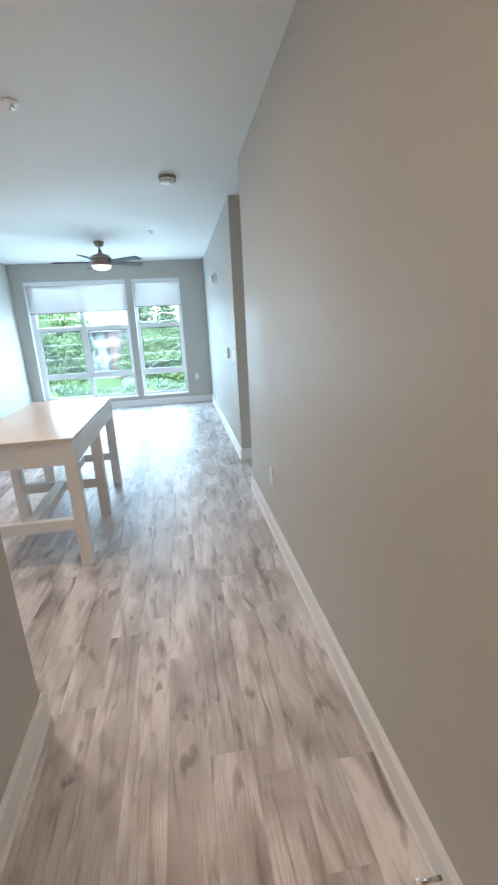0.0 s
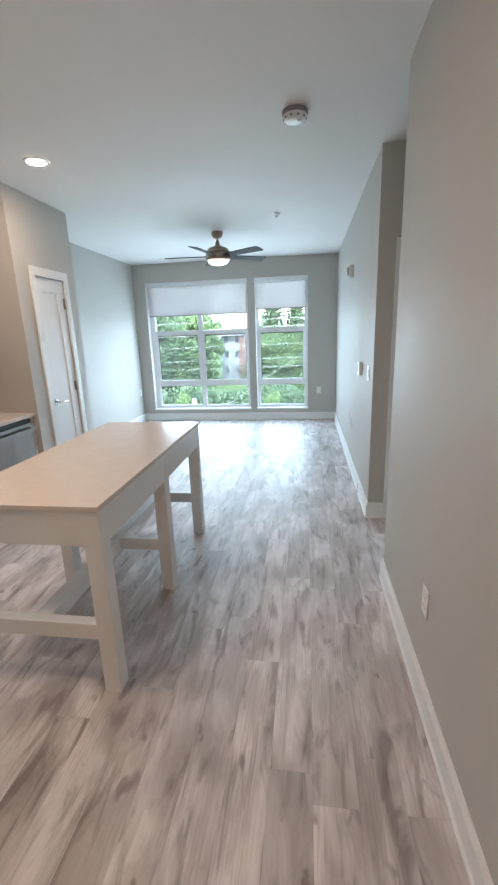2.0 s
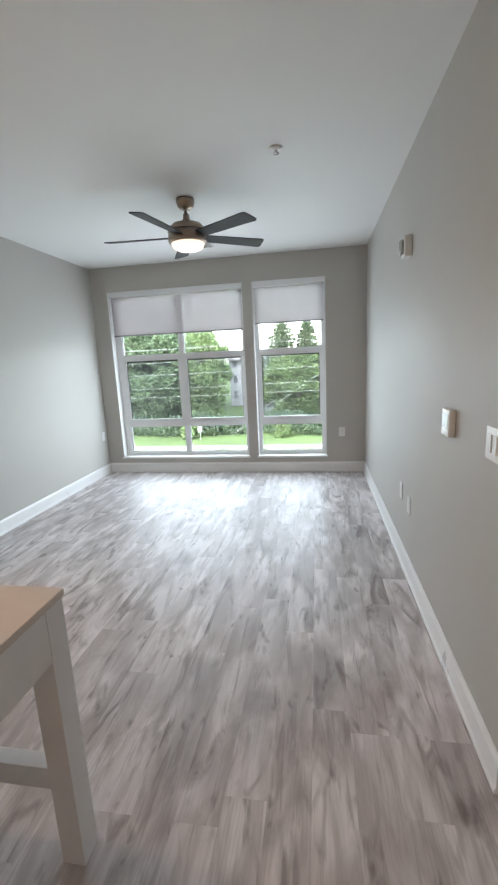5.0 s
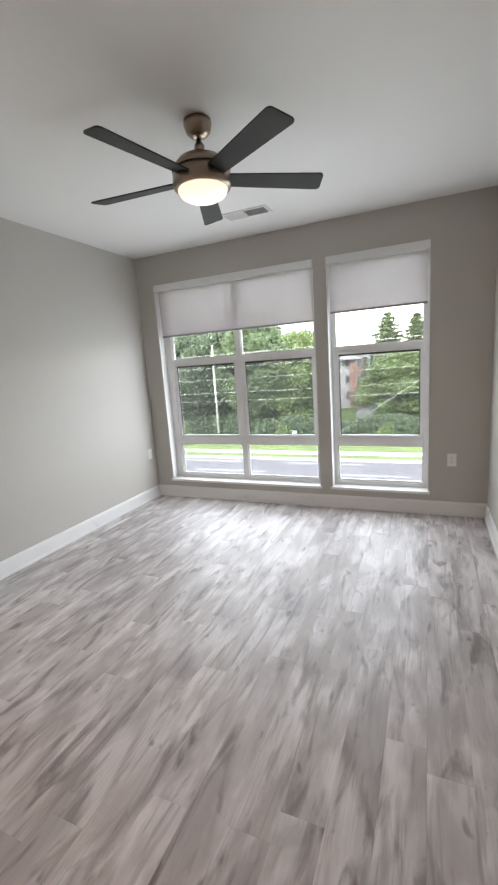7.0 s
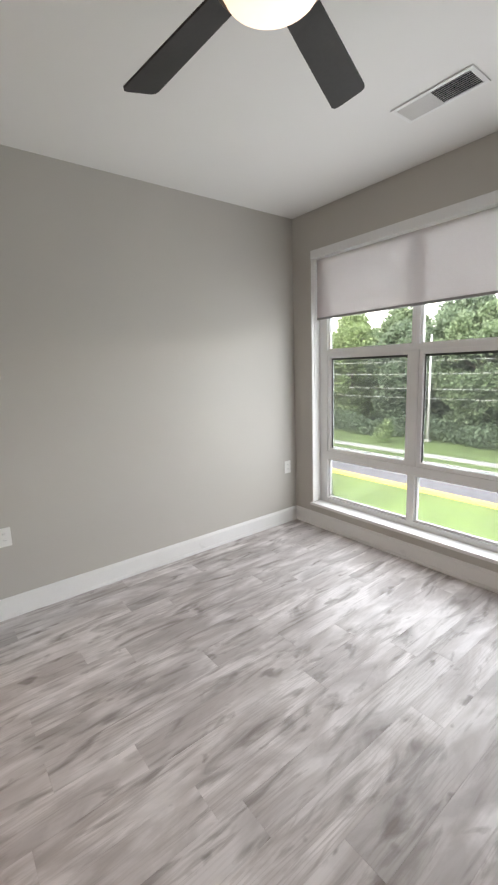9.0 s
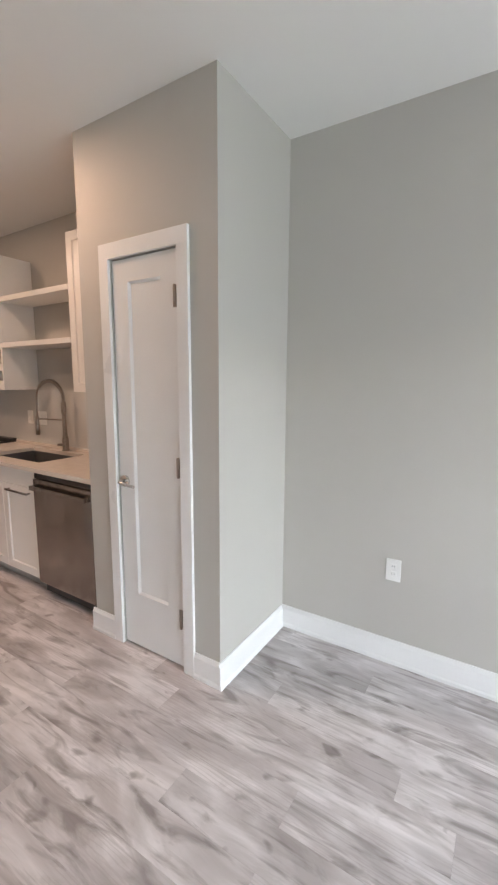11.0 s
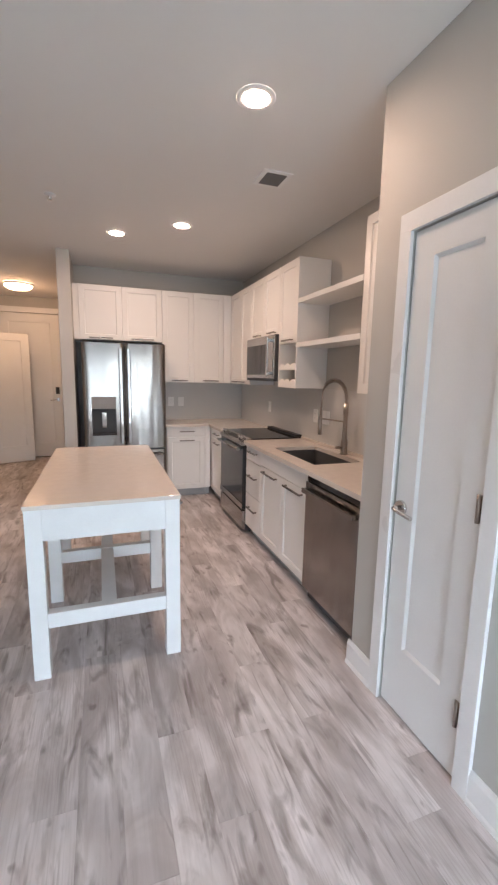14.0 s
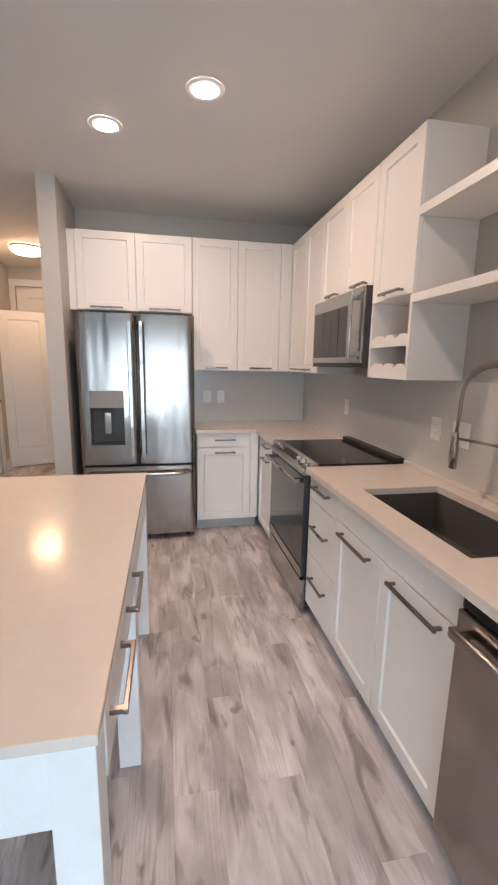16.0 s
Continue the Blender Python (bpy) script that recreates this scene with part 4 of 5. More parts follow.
# refrigerator
FX0, FX1, FYF = -1.676, -0.793, 1.735
fr = thing("refrigerator", (-1.224, 1.40, 0.0), "stainless french-door refrigerator with a water dispenser", "refrigerator")
part("body", cuboid(FX0 + 0.004, FX1 - 0.004, BACK + 0.02, FYF - 0.062, 0.03, 1.808, 0.004), DARKCASE, fr, "dark grey refrigerator case")
mx = -1.230
DP = (-1.128, -0.874, 0.818, 1.245)


def bowed(x0, x1, u0, u1, z0, z1, bm=None):
    """The stretch u0 to u1 of a door x0 to x1 wide, whose front bows out and rolls back at both edges."""
    own = bmesh.new()
    rim = 0.045
    us = sorted({u0, u1, *[u for u in [x0 + rim * k / 6 for k in range(7)] + [x1 - rim * k / 6 for k in range(7)] + [x0 + (x1 - x0) * k / 16 for k in range(17)] if u0 < u < u1]})

    def depth(u):
        v = 2 * (u - x0) / (x1 - x0) - 1
        near = min(u - x0, x1 - u)
        roll = 0.020 * (1 - math.sqrt(max(0.0, 1 - (1 - near / rim) ** 2))) if near < rim else 0.0
        return FYF - 0.006 * v * v - roll
    low = [[own.verts.new((u, d, z)) for u, d in [(u0, FYF - 0.058)] + [(u, depth(u)) for u in us] + [(u1, FYF - 0.058)]] for z in (z0, z1)]
    n = len(low[0])
    for k in range(n):
        f = own.faces.new((low[0][k], low[0][(k + 1) % n], low[1][(k + 1) % n], low[1][k]))
        f.smooth = 0 < k < n - 2
    for ring in low:
        own.faces.new(ring)
    bmesh.ops.recalc_face_normals(own, faces=own.faces[:])
    for e in own.edges:
        if len(e.link_faces) == 2 and not (e.link_faces[0].smooth and e.link_faces[1].smooth):
            e.smooth = False
    return merge(bm, own)


dl = bmesh.new()
for a, b, z0, z1 in ((mx + 0.003, FX1, 0.660, DP[2]), (mx + 0.003, FX1, DP[3], 1.825), (mx + 0.003, DP[0], DP[2], DP[3]), (DP[1], FX1, DP[2], DP[3])):
    bowed(mx + 0.003, FX1, a, b, z0, z1, dl)
left = part("door", dl, STEEL, fr, "stainless door with a dispenser")
right = part("door", bowed(FX0, mx - 0.003, FX0, mx - 0.003, 0.660, 1.825), STEEL, fr, "stainless door")
low = part("freezer_drawer", bowed(FX0, FX1, FX0, FX1, 0.055, 0.640), STEEL, fr, "stainless freezer drawer")
part("dispenser_panel", cuboid(DP[0] + 0.001, DP[1] - 0.001, FYF - 0.020, FYF + 0.002, 1.112, DP[3] - 0.001, 0.002), GREYP, left, "grey control panel")
cav = bmesh.new()
cuboid(DP[0] + 0.001, DP[1] - 0.001, FYF - 0.054, FYF - 0.048, DP[2] + 0.001, 1.111, bm=cav)
cuboid(DP[0] + 0.001, DP[0] + 0.010, FYF - 0.048, FYF - 0.001, DP[2] + 0.001, 1.111, bm=cav)
cuboid(DP[1] - 0.010, DP[1] - 0.001, FYF - 0.048, FYF - 0.001, DP[2] + 0.001, 1.111, bm=cav)
cuboid(DP[0] + 0.010, DP[1] - 0.010, FYF - 0.048, FYF - 0.001, DP[2] + 0.001, DP[2] + 0.014, bm=cav)
part("dispenser_niche", cav, BLACK, left, "black dispenser niche")
part("dispenser_paddle", cuboid(-1.028, -0.974, FYF - 0.047, FYF - 0.030, 0.90, 1.075, 0.006), STEEL, left, "steel paddle")
for x, owner in ((mx + 0.042, left), (mx - 0.042, right)):
    h = cuboid(x - 0.017, x + 0.017, FYF + 0.032, FYF + 0.050, 0.725, 1.770, 0.006)
    for z in (0.760, 1.735):
        cuboid(x - 0.013, x + 0.013, FYF - 0.012, FYF + 0.034, z - 0.022, z + 0.022, 0.003, h)
    part("door_handle", h, STEEL_X, owner, "tall stainless handle")
h = swept([(FX0 + 0.045, FYF, 0.585), (FX0 + 0.060, FYF + 0.045, 0.590), (FX0 + 0.15, FYF + 0.052, 0.585), (FX1 - 0.15, FYF + 0.052, 0.585), (FX1 - 0.060, FYF + 0.045, 0.590), (FX1 - 0.045, FYF, 0.585)], 0.013, 10)
part("drawer_handle", h, STEEL_X, low, "wide stainless handle")
for x in (FX0 + 0.05, FX1 - 0.05, mx):
    part("hinge_cover", cuboid(x - 0.035, x + 0.035, FYF - 0.10, FYF - 0.01, 1.8085, 1.835, 0.004), BLACK, fr)
for x in (FX0 + 0.06, FX1 - 0.06):
    for y in (BACK + 0.10, FYF - 0.12):
        part("foot", tube((x, y, 0), (x, y, 0.03), 0.02), BLACK, fr)

# ---- island ----
IX0, IX1, IY0, IY1, IZ = -1.345, -0.615, 2.905, 4.505, 0.893
i = thing("kitchen_island", ((IX0 + IX1) / 2, (IY0 + IY1) / 2, 0.0), "white painted island table with a quartz top and open legs", "kitchen island")
part("top", cuboid(IX0, IX1, IY0, IY1, IZ - 0.022, IZ, 0.002), QUARTZ, i, "white quartz top")
L = 0.075
ax0, ax1, ay0, ay1 = IX0 + 0.005, IX1 - 0.005, IY0 + 0.006, IY1 - 0.006
legs_y = (ay0, 3.680, ay1 - L)
for ly in legs_y:
    for lx in (ax0, ax1 - L):
        part("leg", cuboid(lx, lx + L, ly, ly + L, 0.0, IZ - 0.0225, 0.002), ISL, i)
    part("stretcher", cuboid(ax0 + L, ax1 - L, ly + 0.012, ly + L - 0.012, 0.262, 0.338, 0.002), ISL, i)
AZ0, AZ1 = 0.715, IZ - 0.0225
for ly in (ay0 + 0.003, ay1 - 0.025):
    part("apron", cuboid(ax0 + L, ax1 - L, ly, ly + 0.022, AZ0, AZ1, 0.001), ISL, i)
part("apron", cuboid(ax0 + L, ax1 - L, 3.705, 3.727, AZ0, AZ1, 0.001), ISL, i)
for a, b in ((ay0 + L, 3.680), (3.680 + L, ay1 - L)):
    part("apron", cuboid(ax1 - 0.022, ax1 - 0.001, a, b, AZ0, AZ1, 0.001), ISL, i)
    part("rail", cuboid((IX0 + IX1) / 2 - 0.038, (IX0 + IX1) / 2 + 0.038, a - L + 0.063, b + 0.012, 0.263, 0.336, 0.002), ISL, i)
part("apron", cuboid(ax0 + 0.001, ax0 + 0.022, ay0 + L, 3.680, AZ0, AZ1, 0.001), ISL, i)
half_y = (3.680 + L + ay1 - L) / 2
for a, b in ((3.680 + L, half_y), (half_y, ay1 - L)):
    dr = part("drawer", cuboid(ax0 - 0.003, ax0 + 0.018, a + 0.002, b - 0.002, AZ0 + 0.004, AZ1 - 0.004, 0.002), ISL, i, "white drawer front")
    mid = (a + b) / 2 + 0.02
    hb = cuboid(ax0 - 0.038, ax0 - 0.027, mid - 0.105, mid + 0.105, 0.806, 0.817, 0.002)
    for u in (mid - 0.096, mid + 0.096):
        cuboid(ax0 - 0.029, ax0 - 0.003, u - 0.006, u + 0.006, 0.806, 0.817, bm=hb)
    part("handle", hb, PULL, dr, "dark brushed bar pull")

# ---- ceiling fan ----
CX, CY = -0.893, 6.965
fan = thing("ceiling_fan", (CX, CY, H), "five-blade ceiling fan with a lit glass bowl", "ceiling fan")
part("canopy", turned([(0, 0), (0.070, -0.001), (0.072, -0.020), (0.062, -0.055), (0.040, -0.075), (0.018, -0.080), (0, -0.080)], (CX, CY, H)), BRONZE, fan, "bronze canopy")
part("downrod", tube((CX, CY, H - 0.085), (CX, CY, H - 0.165), 0.013), BRONZE, fan)
part("coupling", turned([(0, -0.105), (0.020, -0.105), (0.026, -0.120), (0.026, -0.140), (0.040, -0.165), (0, -0.165)], (CX, CY, H)), BRONZE, fan)
part("motor_housing", turned([(0, -0.160), (0.050, -0.162), (0.115, -0.185), (0.142, -0.215), (0.148, -0.232), (0.144, -0.236), (0.150, -0.240), (0.154, -0.300), (0.148, -0.320), (0.120, -0.324), (0, -0.324)], (CX, CY, H), 48), BRONZE, fan, "brushed bronze motor housing")
part("groove", turned([(0.146, -0.2365), (0.1525, -0.238), (0.1525, -0.243), (0.147, -0.2445)], (CX, CY, H), 48), GASKET, fan, "dark groove round the housing")
part("light_bowl", turned([(0.128, -0.322), (0.130, -0.332), (0.118, -0.354), (0.085, -0.372), (0.040, -0.382), (0, -0.385)], (CX, CY, H), 48), GLOBE, fan, "glowing frosted glass bowl")
for k in range(5):
    a = radians(40.5 + 72 * k - (6 if k == 0 else 0))
    bl = bmesh.new()
    outline = [(0.14, -0.050), (0.30, -0.056), (0.630, -0.068), (0.646, -0.063), (0.654, -0.050), (0.666, 0.042), (0.662, 0.056), (0.648, 0.064), (0.30, 0.054), (0.14, 0.048)]
    lo = [bl.verts.new((x, y, 0)) for x, y in outline]
    hi = [bl.verts.new((x, y, 0.007)) for x, y in outline]
    bl.faces.new(lo[::-1])
    bl.faces.new(hi)
    for j in range(len(lo)):
        bl.faces.new((lo[j], lo[(j + 1) % len(lo)], hi[(j + 1) % len(lo)], hi[j]))
    spot = pose(CX, CY, H - 0.279, 0, 0, math.degrees(a)) @ pose(0, 0, 0, -12, 0, 0)
    bmesh.ops.transform(bl, matrix=spot, verts=bl.verts)
    part("blade", bl, BLADE, fan, "dark wooden blade")


# ---- ceiling lamps ----
def recessed(x, y, watts):
    t = thing("recessed_light", (x, y, H), "lit recessed ceiling light with a white trim", "ceiling light", "recessed lights")
    part("trim", turned([(0.062, -0.0045), (0.064, -0.006), (0.088, -0.004), (0.090, -0.0005)], (x, y, H), 36), TRIM, t)
    part("lens", turned([(0, -0.015), (0.025, -0.0142), (0.045, -0.011), (0.058, -0.007), (0.063, -0.003)], (x, y, H), 36), LENS, t, "glowing lens")
    data = bpy.data.lights.new("downlight", "AREA")
    data.shape, data.size, data.energy, data.color = "DISK", 0.12, watts, WARM
    ob = new("downlight", data)
    ob.location = (x, y, H - 0.018)


for lx, ly in ((-1.683, 4.59), (-1.157, 2.427), (-1.666, 2.845)):
    recessed(lx, ly, 0.31)
t = thing("hall_light", (0.083, -0.382, H), "lit flush dome light on the hall ceiling", "ceiling light")
part("base", turned([(0.185, -0.001), (0.190, -0.010), (0.185, -0.030), (0.175, -0.032)], (0.083, -0.382, H), 40), TRIM, t)
part("dome", turned([(0.180, -0.026), (0.172, -0.050), (0.130, -0.078), (0.065, -0.092), (0, -0.096)], (0.083, -0.382, H), 40), DOME, t, "glowing glass dome")


# ---- ceiling fittings ----
def vent(x0, x1, y0, y1, label, split):
    v = thing("air_vent", ((x0 + x1) / 2, (y0 + y1) / 2, H), label, "air vent")
    rim = bmesh.new()
    e = 0.022 if split else 0.028
    for a, b, c0, d0 in ((x0, x1, y0, y0 + e), (x0, x1, y1 - e, y1), (x0, x0 + e, y0 + e, y1 - e), (x1 - e, x1, y0 + e, y1 - e)):
        cuboid(a, b, c0, d0, H - 0.008, H - 0.0005, 0.002, rim)
    part("rim", rim, TRIM, v)
    part("backing", cuboid(x0 + e, x1 - e, y0 + e, y1 - e, H - 0.0015, H - 0.0008), BLACK, v)
    n = 9
    for k in range(n):
        y = y0 + e + (k + 0.5) * (y1 - y0 - 2 * e) / n
        for a, b, tilt in (((x0 + e, (x0 + x1) / 2 - 0.004, -38), ((x0 + x1) / 2 + 0.004, x1 - e, 38)) if split else ((x0 + e, x1 - e, 38),)):
            bm = cuboid(a, b, -0.007, 0.007, -0.0006, 0.0006)
            bmesh.ops.rotate(bm, cent=(0, 0, 0), matrix=Matrix.Rotation(radians(tilt), 3, "X"), verts=bm.verts)
            bmesh.ops.translate(bm, vec=(0, y, H - 0.0065), verts=bm.verts)
            part("slat", bm, TRIM if split else VENTD, v)


vent(-1.405, -1.000, 8.225, 8.405, "white ceiling air register with angled slats", True)
vent(-2.145, -1.955, 3.800, 4.010, "square dark-slatted ceiling air vent in a white rim", False)

sm = thing("smoke_detector", (0.125, 4.28, H), "round white smoke detector on the ceiling", "smoke detector")
part("base", turned([(0, -0.0005), (0.074, -0.001), (0.074, -0.016), (0.068, -0.020), (0, -0.020)], (0.125, 4.28, H)), GREYP, sm, "grey mounting ring")
part("cover", turned([(0.066, -0.0205), (0.068, -0.030), (0.060, -0.046), (0.045, -0.052), (0.020, -0.054), (0, -0.054)], (0.125, 4.28, H)), PLASTIC, sm)
part("button", turned([(0.012, -0.0535), (0.012, -0.058), (0, -0.058)], (0.150, 4.26, H), 20), PLASTIC, sm)
for k in range(10):
    a = 2 * math.pi * k / 10
    part("slot", cuboid(0.125 + 0.063 * math.cos(a) - 0.006, 0.125 + 0.063 * math.cos(a) + 0.006, 4.28 + 0.063 * math.sin(a) - 0.006, 4.28 + 0.063 * math.sin(a) + 0.006, H - 0.043, H - 0.036), GREYP, sm)
for sx, sy in ((-0.685, 3.10), (-0.123, 6.34)):
    sp = thing("sprinkler", (sx, sy, H), "small pendent fire sprinkler in the ceiling", "sprinkler", "sprinklers")
    part("escutcheon", turned([(0, -0.0005), (0.040, -0.001), (0.036, -0.008), (0.018, -0.014), (0, -0.014)], (sx, sy, H), 28), TRIM, sp)
    part("nozzle", turned([(0.010, -0.0145), (0.009, -0.024), (0.005, -0.028), (0.005, -0.030), (0.018, -0.031), (0.018, -0.034), (0, -0.034)], (sx, sy, H), 20), CHROME, sp, "steel nozzle")


# ---- wall devices ----
def plate(axis, at, side, u, z, wide, tall, kind, label):
    """An outlet or switch plate on a wall face."""
    def bx(u0, u1, d0, d1, z0, z1, bev=0.0):
        a, b = sorted((at + side * d0, at + side * d1))
        return cuboid(a, b, u0, u1, z0, z1, bev) if axis == 0 else cuboid(u0, u1, a, b, z0, z1, bev)
    p0 = (at, u, z) if axis == 0 else (u, at, z)
    o = thing("wall_outlet" if kind == "outlet" else "light_switch", p0, label, "outlet" if kind == "outlet" else "switch", "wall plates")
    part("plate", bx(u - wide / 2, u + wide / 2, 0.0005, 0.006, z - tall / 2, z + tall / 2, 0.002), PLASTIC, o)
    n = max(1, round(wide / 0.055) - 0) if kind != "outlet" else 1
    if kind == "outlet":
        for s in (-0.020, 0.020):
            sk = part("socket", bx(u - 0.017, u + 0.017, 0.0062, 0.0085, z + s - 0.014, z + s + 0.014, 0.002), PLASTIC, o)
            for q in (-0.006, 0.006):
                part("slot", bx(u + q - 0.0012, u + q + 0.0012, 0.0086, 0.0090, z + s - 0.003, z + s + 0.006), GREYP, sk)
    else:
        for k in range(n):
            c0 = u + (k - (n - 1) / 2) * 0.046
            part("rocker", bx(c0 - 0.016, c0 + 0.016, 0.0062, 0.0100, z - 0.033, z + 0.033, 0.002), PLASTIC, o)


plate(1, FW, -1, 0.408, 0.526, 0.075, 0.118, "outlet", "white duplex outlet on the window wall")
plate(0, LW, 1, 6.43, 0.520, 0.075, 0.118, "outlet", "white duplex outlet on the long greige wall")
plate(0, LW, 1, 8.79, 0.540, 0.075, 0.118, "outlet", "white duplex outlet near the window corner")
plate(0, HW, -1, 3.04, 0.455, 0.075, 0.118, "outlet", "white duplex outlet low on the hall wall")
plate(0, HW, -1, 0.65, 0.500, 0.075, 0.118, "outlet", "white duplex outlet beside the closet door")
plate(0, RW, -1, 6.566, 0.512, 0.075, 0.118, "outlet", "white duplex outlet on the thermostat wall")
plate(0, RW, -1, 6.302, 0.492, 0.075, 0.118, "outlet", "white cable plate on the thermostat wall")
plate(0, RW, -1, 5.045, 1.175, 0.118, 0.118, "switch", "white double rocker switch by the bedroom corner")
plate(0, LW + 0.010, 1, 3.206, 1.155, 0.075, 0.118, "outlet", "white outlet on the backsplash near the range")
plate(0, LW + 0.010, 1, 3.395, 1.155, 0.118, 0.118, "switch", "white double switch on the backsplash")
plate(0, LW + 0.010, 1, 2.11, 1.155, 0.075, 0.118, "outlet", "white outlet on the backsplash behind the range")
plate(1, BACK + 0.010, 1, -1.838, 1.150, 0.075, 0.118, "outlet", "white outlet on the short backsplash")
plate(1, BACK + 0.010, 1, -1.969, 1.150, 0.075, 0.118, "switch", "white rocker switch on the short backsplash")

th = thing("thermostat", (RW, 5.51, 1.178), "white square thermostat with a pale screen", "thermostat")
part("case", cuboid(RW - 0.030, RW - 0.0005, 5.455, 5.565, 1.118, 1.238, 0.006), PLASTIC, th)
part("screen", cuboid(RW - 0.0315, RW - 0.0303, 5.470, 5.550, 1.150, 1.220), SCREEN, th, "pale grey display")
al = thing("alarm_strobe", (RW, 6.506, 2.149), "white fire alarm strobe high on the wall", "fire alarm")
part("case", cuboid(RW - 0.045, RW - 0.0005, 6.450, 6.562, 2.085, 2.213, 0.006), PLASTIC, al)
part("lens", cuboid(RW - 0.066, RW - 0.0455, 6.478, 6.534, 2.105, 2.193, 0.010), SCREEN, al, "clear strobe lens")

ds = thing("door_stop", (HW - 0.016, 0.93, 0.055), "small metal door stop on the baseboard", "door stop")
part("rod", tube((HW - 0.016, 0.93, 0.055), (HW - 0.075, 0.93, 0.055), 0.006), CHROME, ds)
part("tip", tube((HW - 0.075, 0.93, 0.055), (HW - 0.090, 0.93, 0.055), 0.010), PLASTIC, ds, "white rubber tip")

# ---- outside ----
GZ = -4.0
structure("ground", cuboid(-400, 400, 9.2, 900, GZ - 0.3, GZ), GRASS, "mown green grass beside the road", "ground")
structure("road", cuboid(-400, 400, 22.4, 26.85, GZ + 0.002, GZ + 0.02), ASPHALT, "pale grey asphalt road", "road")
structure("kerb", cuboid(-400, 400, 22.2, 22.4, GZ + 0.001, GZ + 0.15), PAINTY, "yellow painted kerb on the near side of the road", "kerb")
structure("kerb", cuboid(-400, 400, 26.85, 27.05, GZ + 0.001, GZ + 0.15), CONCRETE, "concrete kerb on the far side of the road", "kerb")
structure("pavement", cuboid(-400, 400, 28.45, 29.25, GZ + 0.001, GZ + 0.05), CONCRETE, "pale concrete pavement beyond the road", "pavement")
marks = bmesh.new()
for k in range(-14, 10):
    for y, dx in ((26.2, 0.0), (24.2, 2.3)):
        cuboid(k * 7.0 + dx, k * 7.0 + dx + 4.2, y, y + 0.13, GZ + 0.0205, GZ + 0.024, bm=marks)
structure("road_marking_white", marks, PAINTW, "white painted lane lines", "road marking")


def leaf_cloud(rng, centres, radii, count, size):
    """Small leaf-clump cards round the given centres: vertices and faces."""
    pick = rng.integers(0, len(centres), count)
    offs = rng.normal(0, 1, (count, 3))
    offs /= np.linalg.norm(offs, axis=1)[:, None] + 1e-9
    offs *= (rng.random(count) ** 0.45)[:, None] * radii[pick][:, None]
    mid = centres[pick] + offs
    a = rng.normal(0, 1, (count, 3))
    a /= np.linalg.norm(a, axis=1)[:, None]
    b = np.cross(a, rng.normal(0, 1, (count, 3)))
    b /= np.linalg.norm(b, axis=1)[:, None] + 1e-9
    s = (size * (0.6 + 0.8 * rng.random(count)))[:, None]
    v = np.stack([mid - a * s, mid - b * s * 0.55, mid + a * s, mid + b * s * 0.55], 1).reshape(-1, 3)
    f = np.arange(count * 4).reshape(-1, 4)
    return v, f


def cloud_mesh(name, v, f, material):
    me = bpy.data.meshes.new(name)
    me.from_pydata(v.tolist(), [], f.tolist())
    me.materials.append(material)
    return me


def broadleaf(seed, tall, wide, leaf, label):
    """A broad-leaved tree: tapered trunk, limbs and a crown of leaf clumps with gaps."""
    rng = np.random.default_rng(seed)
    t = thing("tree", (0, 0, 0), label, "tree", "trees across the road")
    trunk = tube((0, 0, -0.1), (0.1, 0.05, tall * 0.45), 0.22, 0.14, 10)
    tube((0.1, 0.05, tall * 0.45), (0.0, 0.1, tall * 0.8), 0.14, 0.05, 8, trunk)
    for k in range(7):
        a = k * 2.4 + rng.random()
        z = tall * (0.22 + 0.07 * k)
        tube((0.08, 0.05, z), (wide * 0.36 * math.cos(a), wide * 0.36 * math.sin(a), z + tall * 0.2), 0.07, 0.025, 6, trunk)
    part("trunk", trunk, BARK, t)
    n = 60
    th = rng.random(n) * 2 * math.pi
    zz = rng.random(n)
    prof = np.sin(np.pi * (0.10 + 0.86 * zz)) ** 0.7
    rad = wide * 0.5 * prof * (0.45 + 0.55 * rng.random(n))
    centres = np.stack([rad * np.cos(th), rad * np.sin(th), tall * (0.10 + 0.86 * zz)], 1)
    radii = wide * (0.10 + 0.09 * rng.random(n))
    v, f = leaf_cloud(rng, centres, radii, 27000, 0.15)
    ob = new("crown", cloud_mesh("crown", v, f, leaf))
    ob.parent = t
    return t


def conifer(seed, tall, wide):
    rng = np.random.default_rng(seed)
    t = thing("conifer_tree", (0, 0, 0), "tall dark conifer rising behind the trees", "tree", "conifers across the road")
    part("trunk", tube((0, 0, -0.1), (0, 0, tall * 0.97), 0.2, 0.03, 8), BARK, t)
    centres, radii = [], []
    tiers = 26
    for k in range(tiers):
        h = (k + 0.5) / tiers
        reach = wide * 0.5 * (1 - h) ** 0.75 * (0.80 + 0.35 * rng.random()) + 0.12
        for j in range(9):
            a = 2 * math.pi * (j + 0.5 * (k % 2) + 0.5 * rng.random()) / 9
            out = reach * (0.75 + 0.35 * rng.random())
            for d in (0.30, 0.62, 0.95):
                centres.append((out * d * math.cos(a), out * d * math.sin(a), tall * (0.06 + 0.93 * h) - 0.16 * out * d + 0.2 * rng.random()))
                radii.append((0.16 + 0.36 * (1 - h)) * (1.15 - 0.45 * d))
    v, f = leaf_cloud(rng, np.array(centres), np.array(radii), 34000, 0.10)
    ob = new("crown", cloud_mesh("crown", v, f, NEEDLE))
    ob.parent = t
    return t


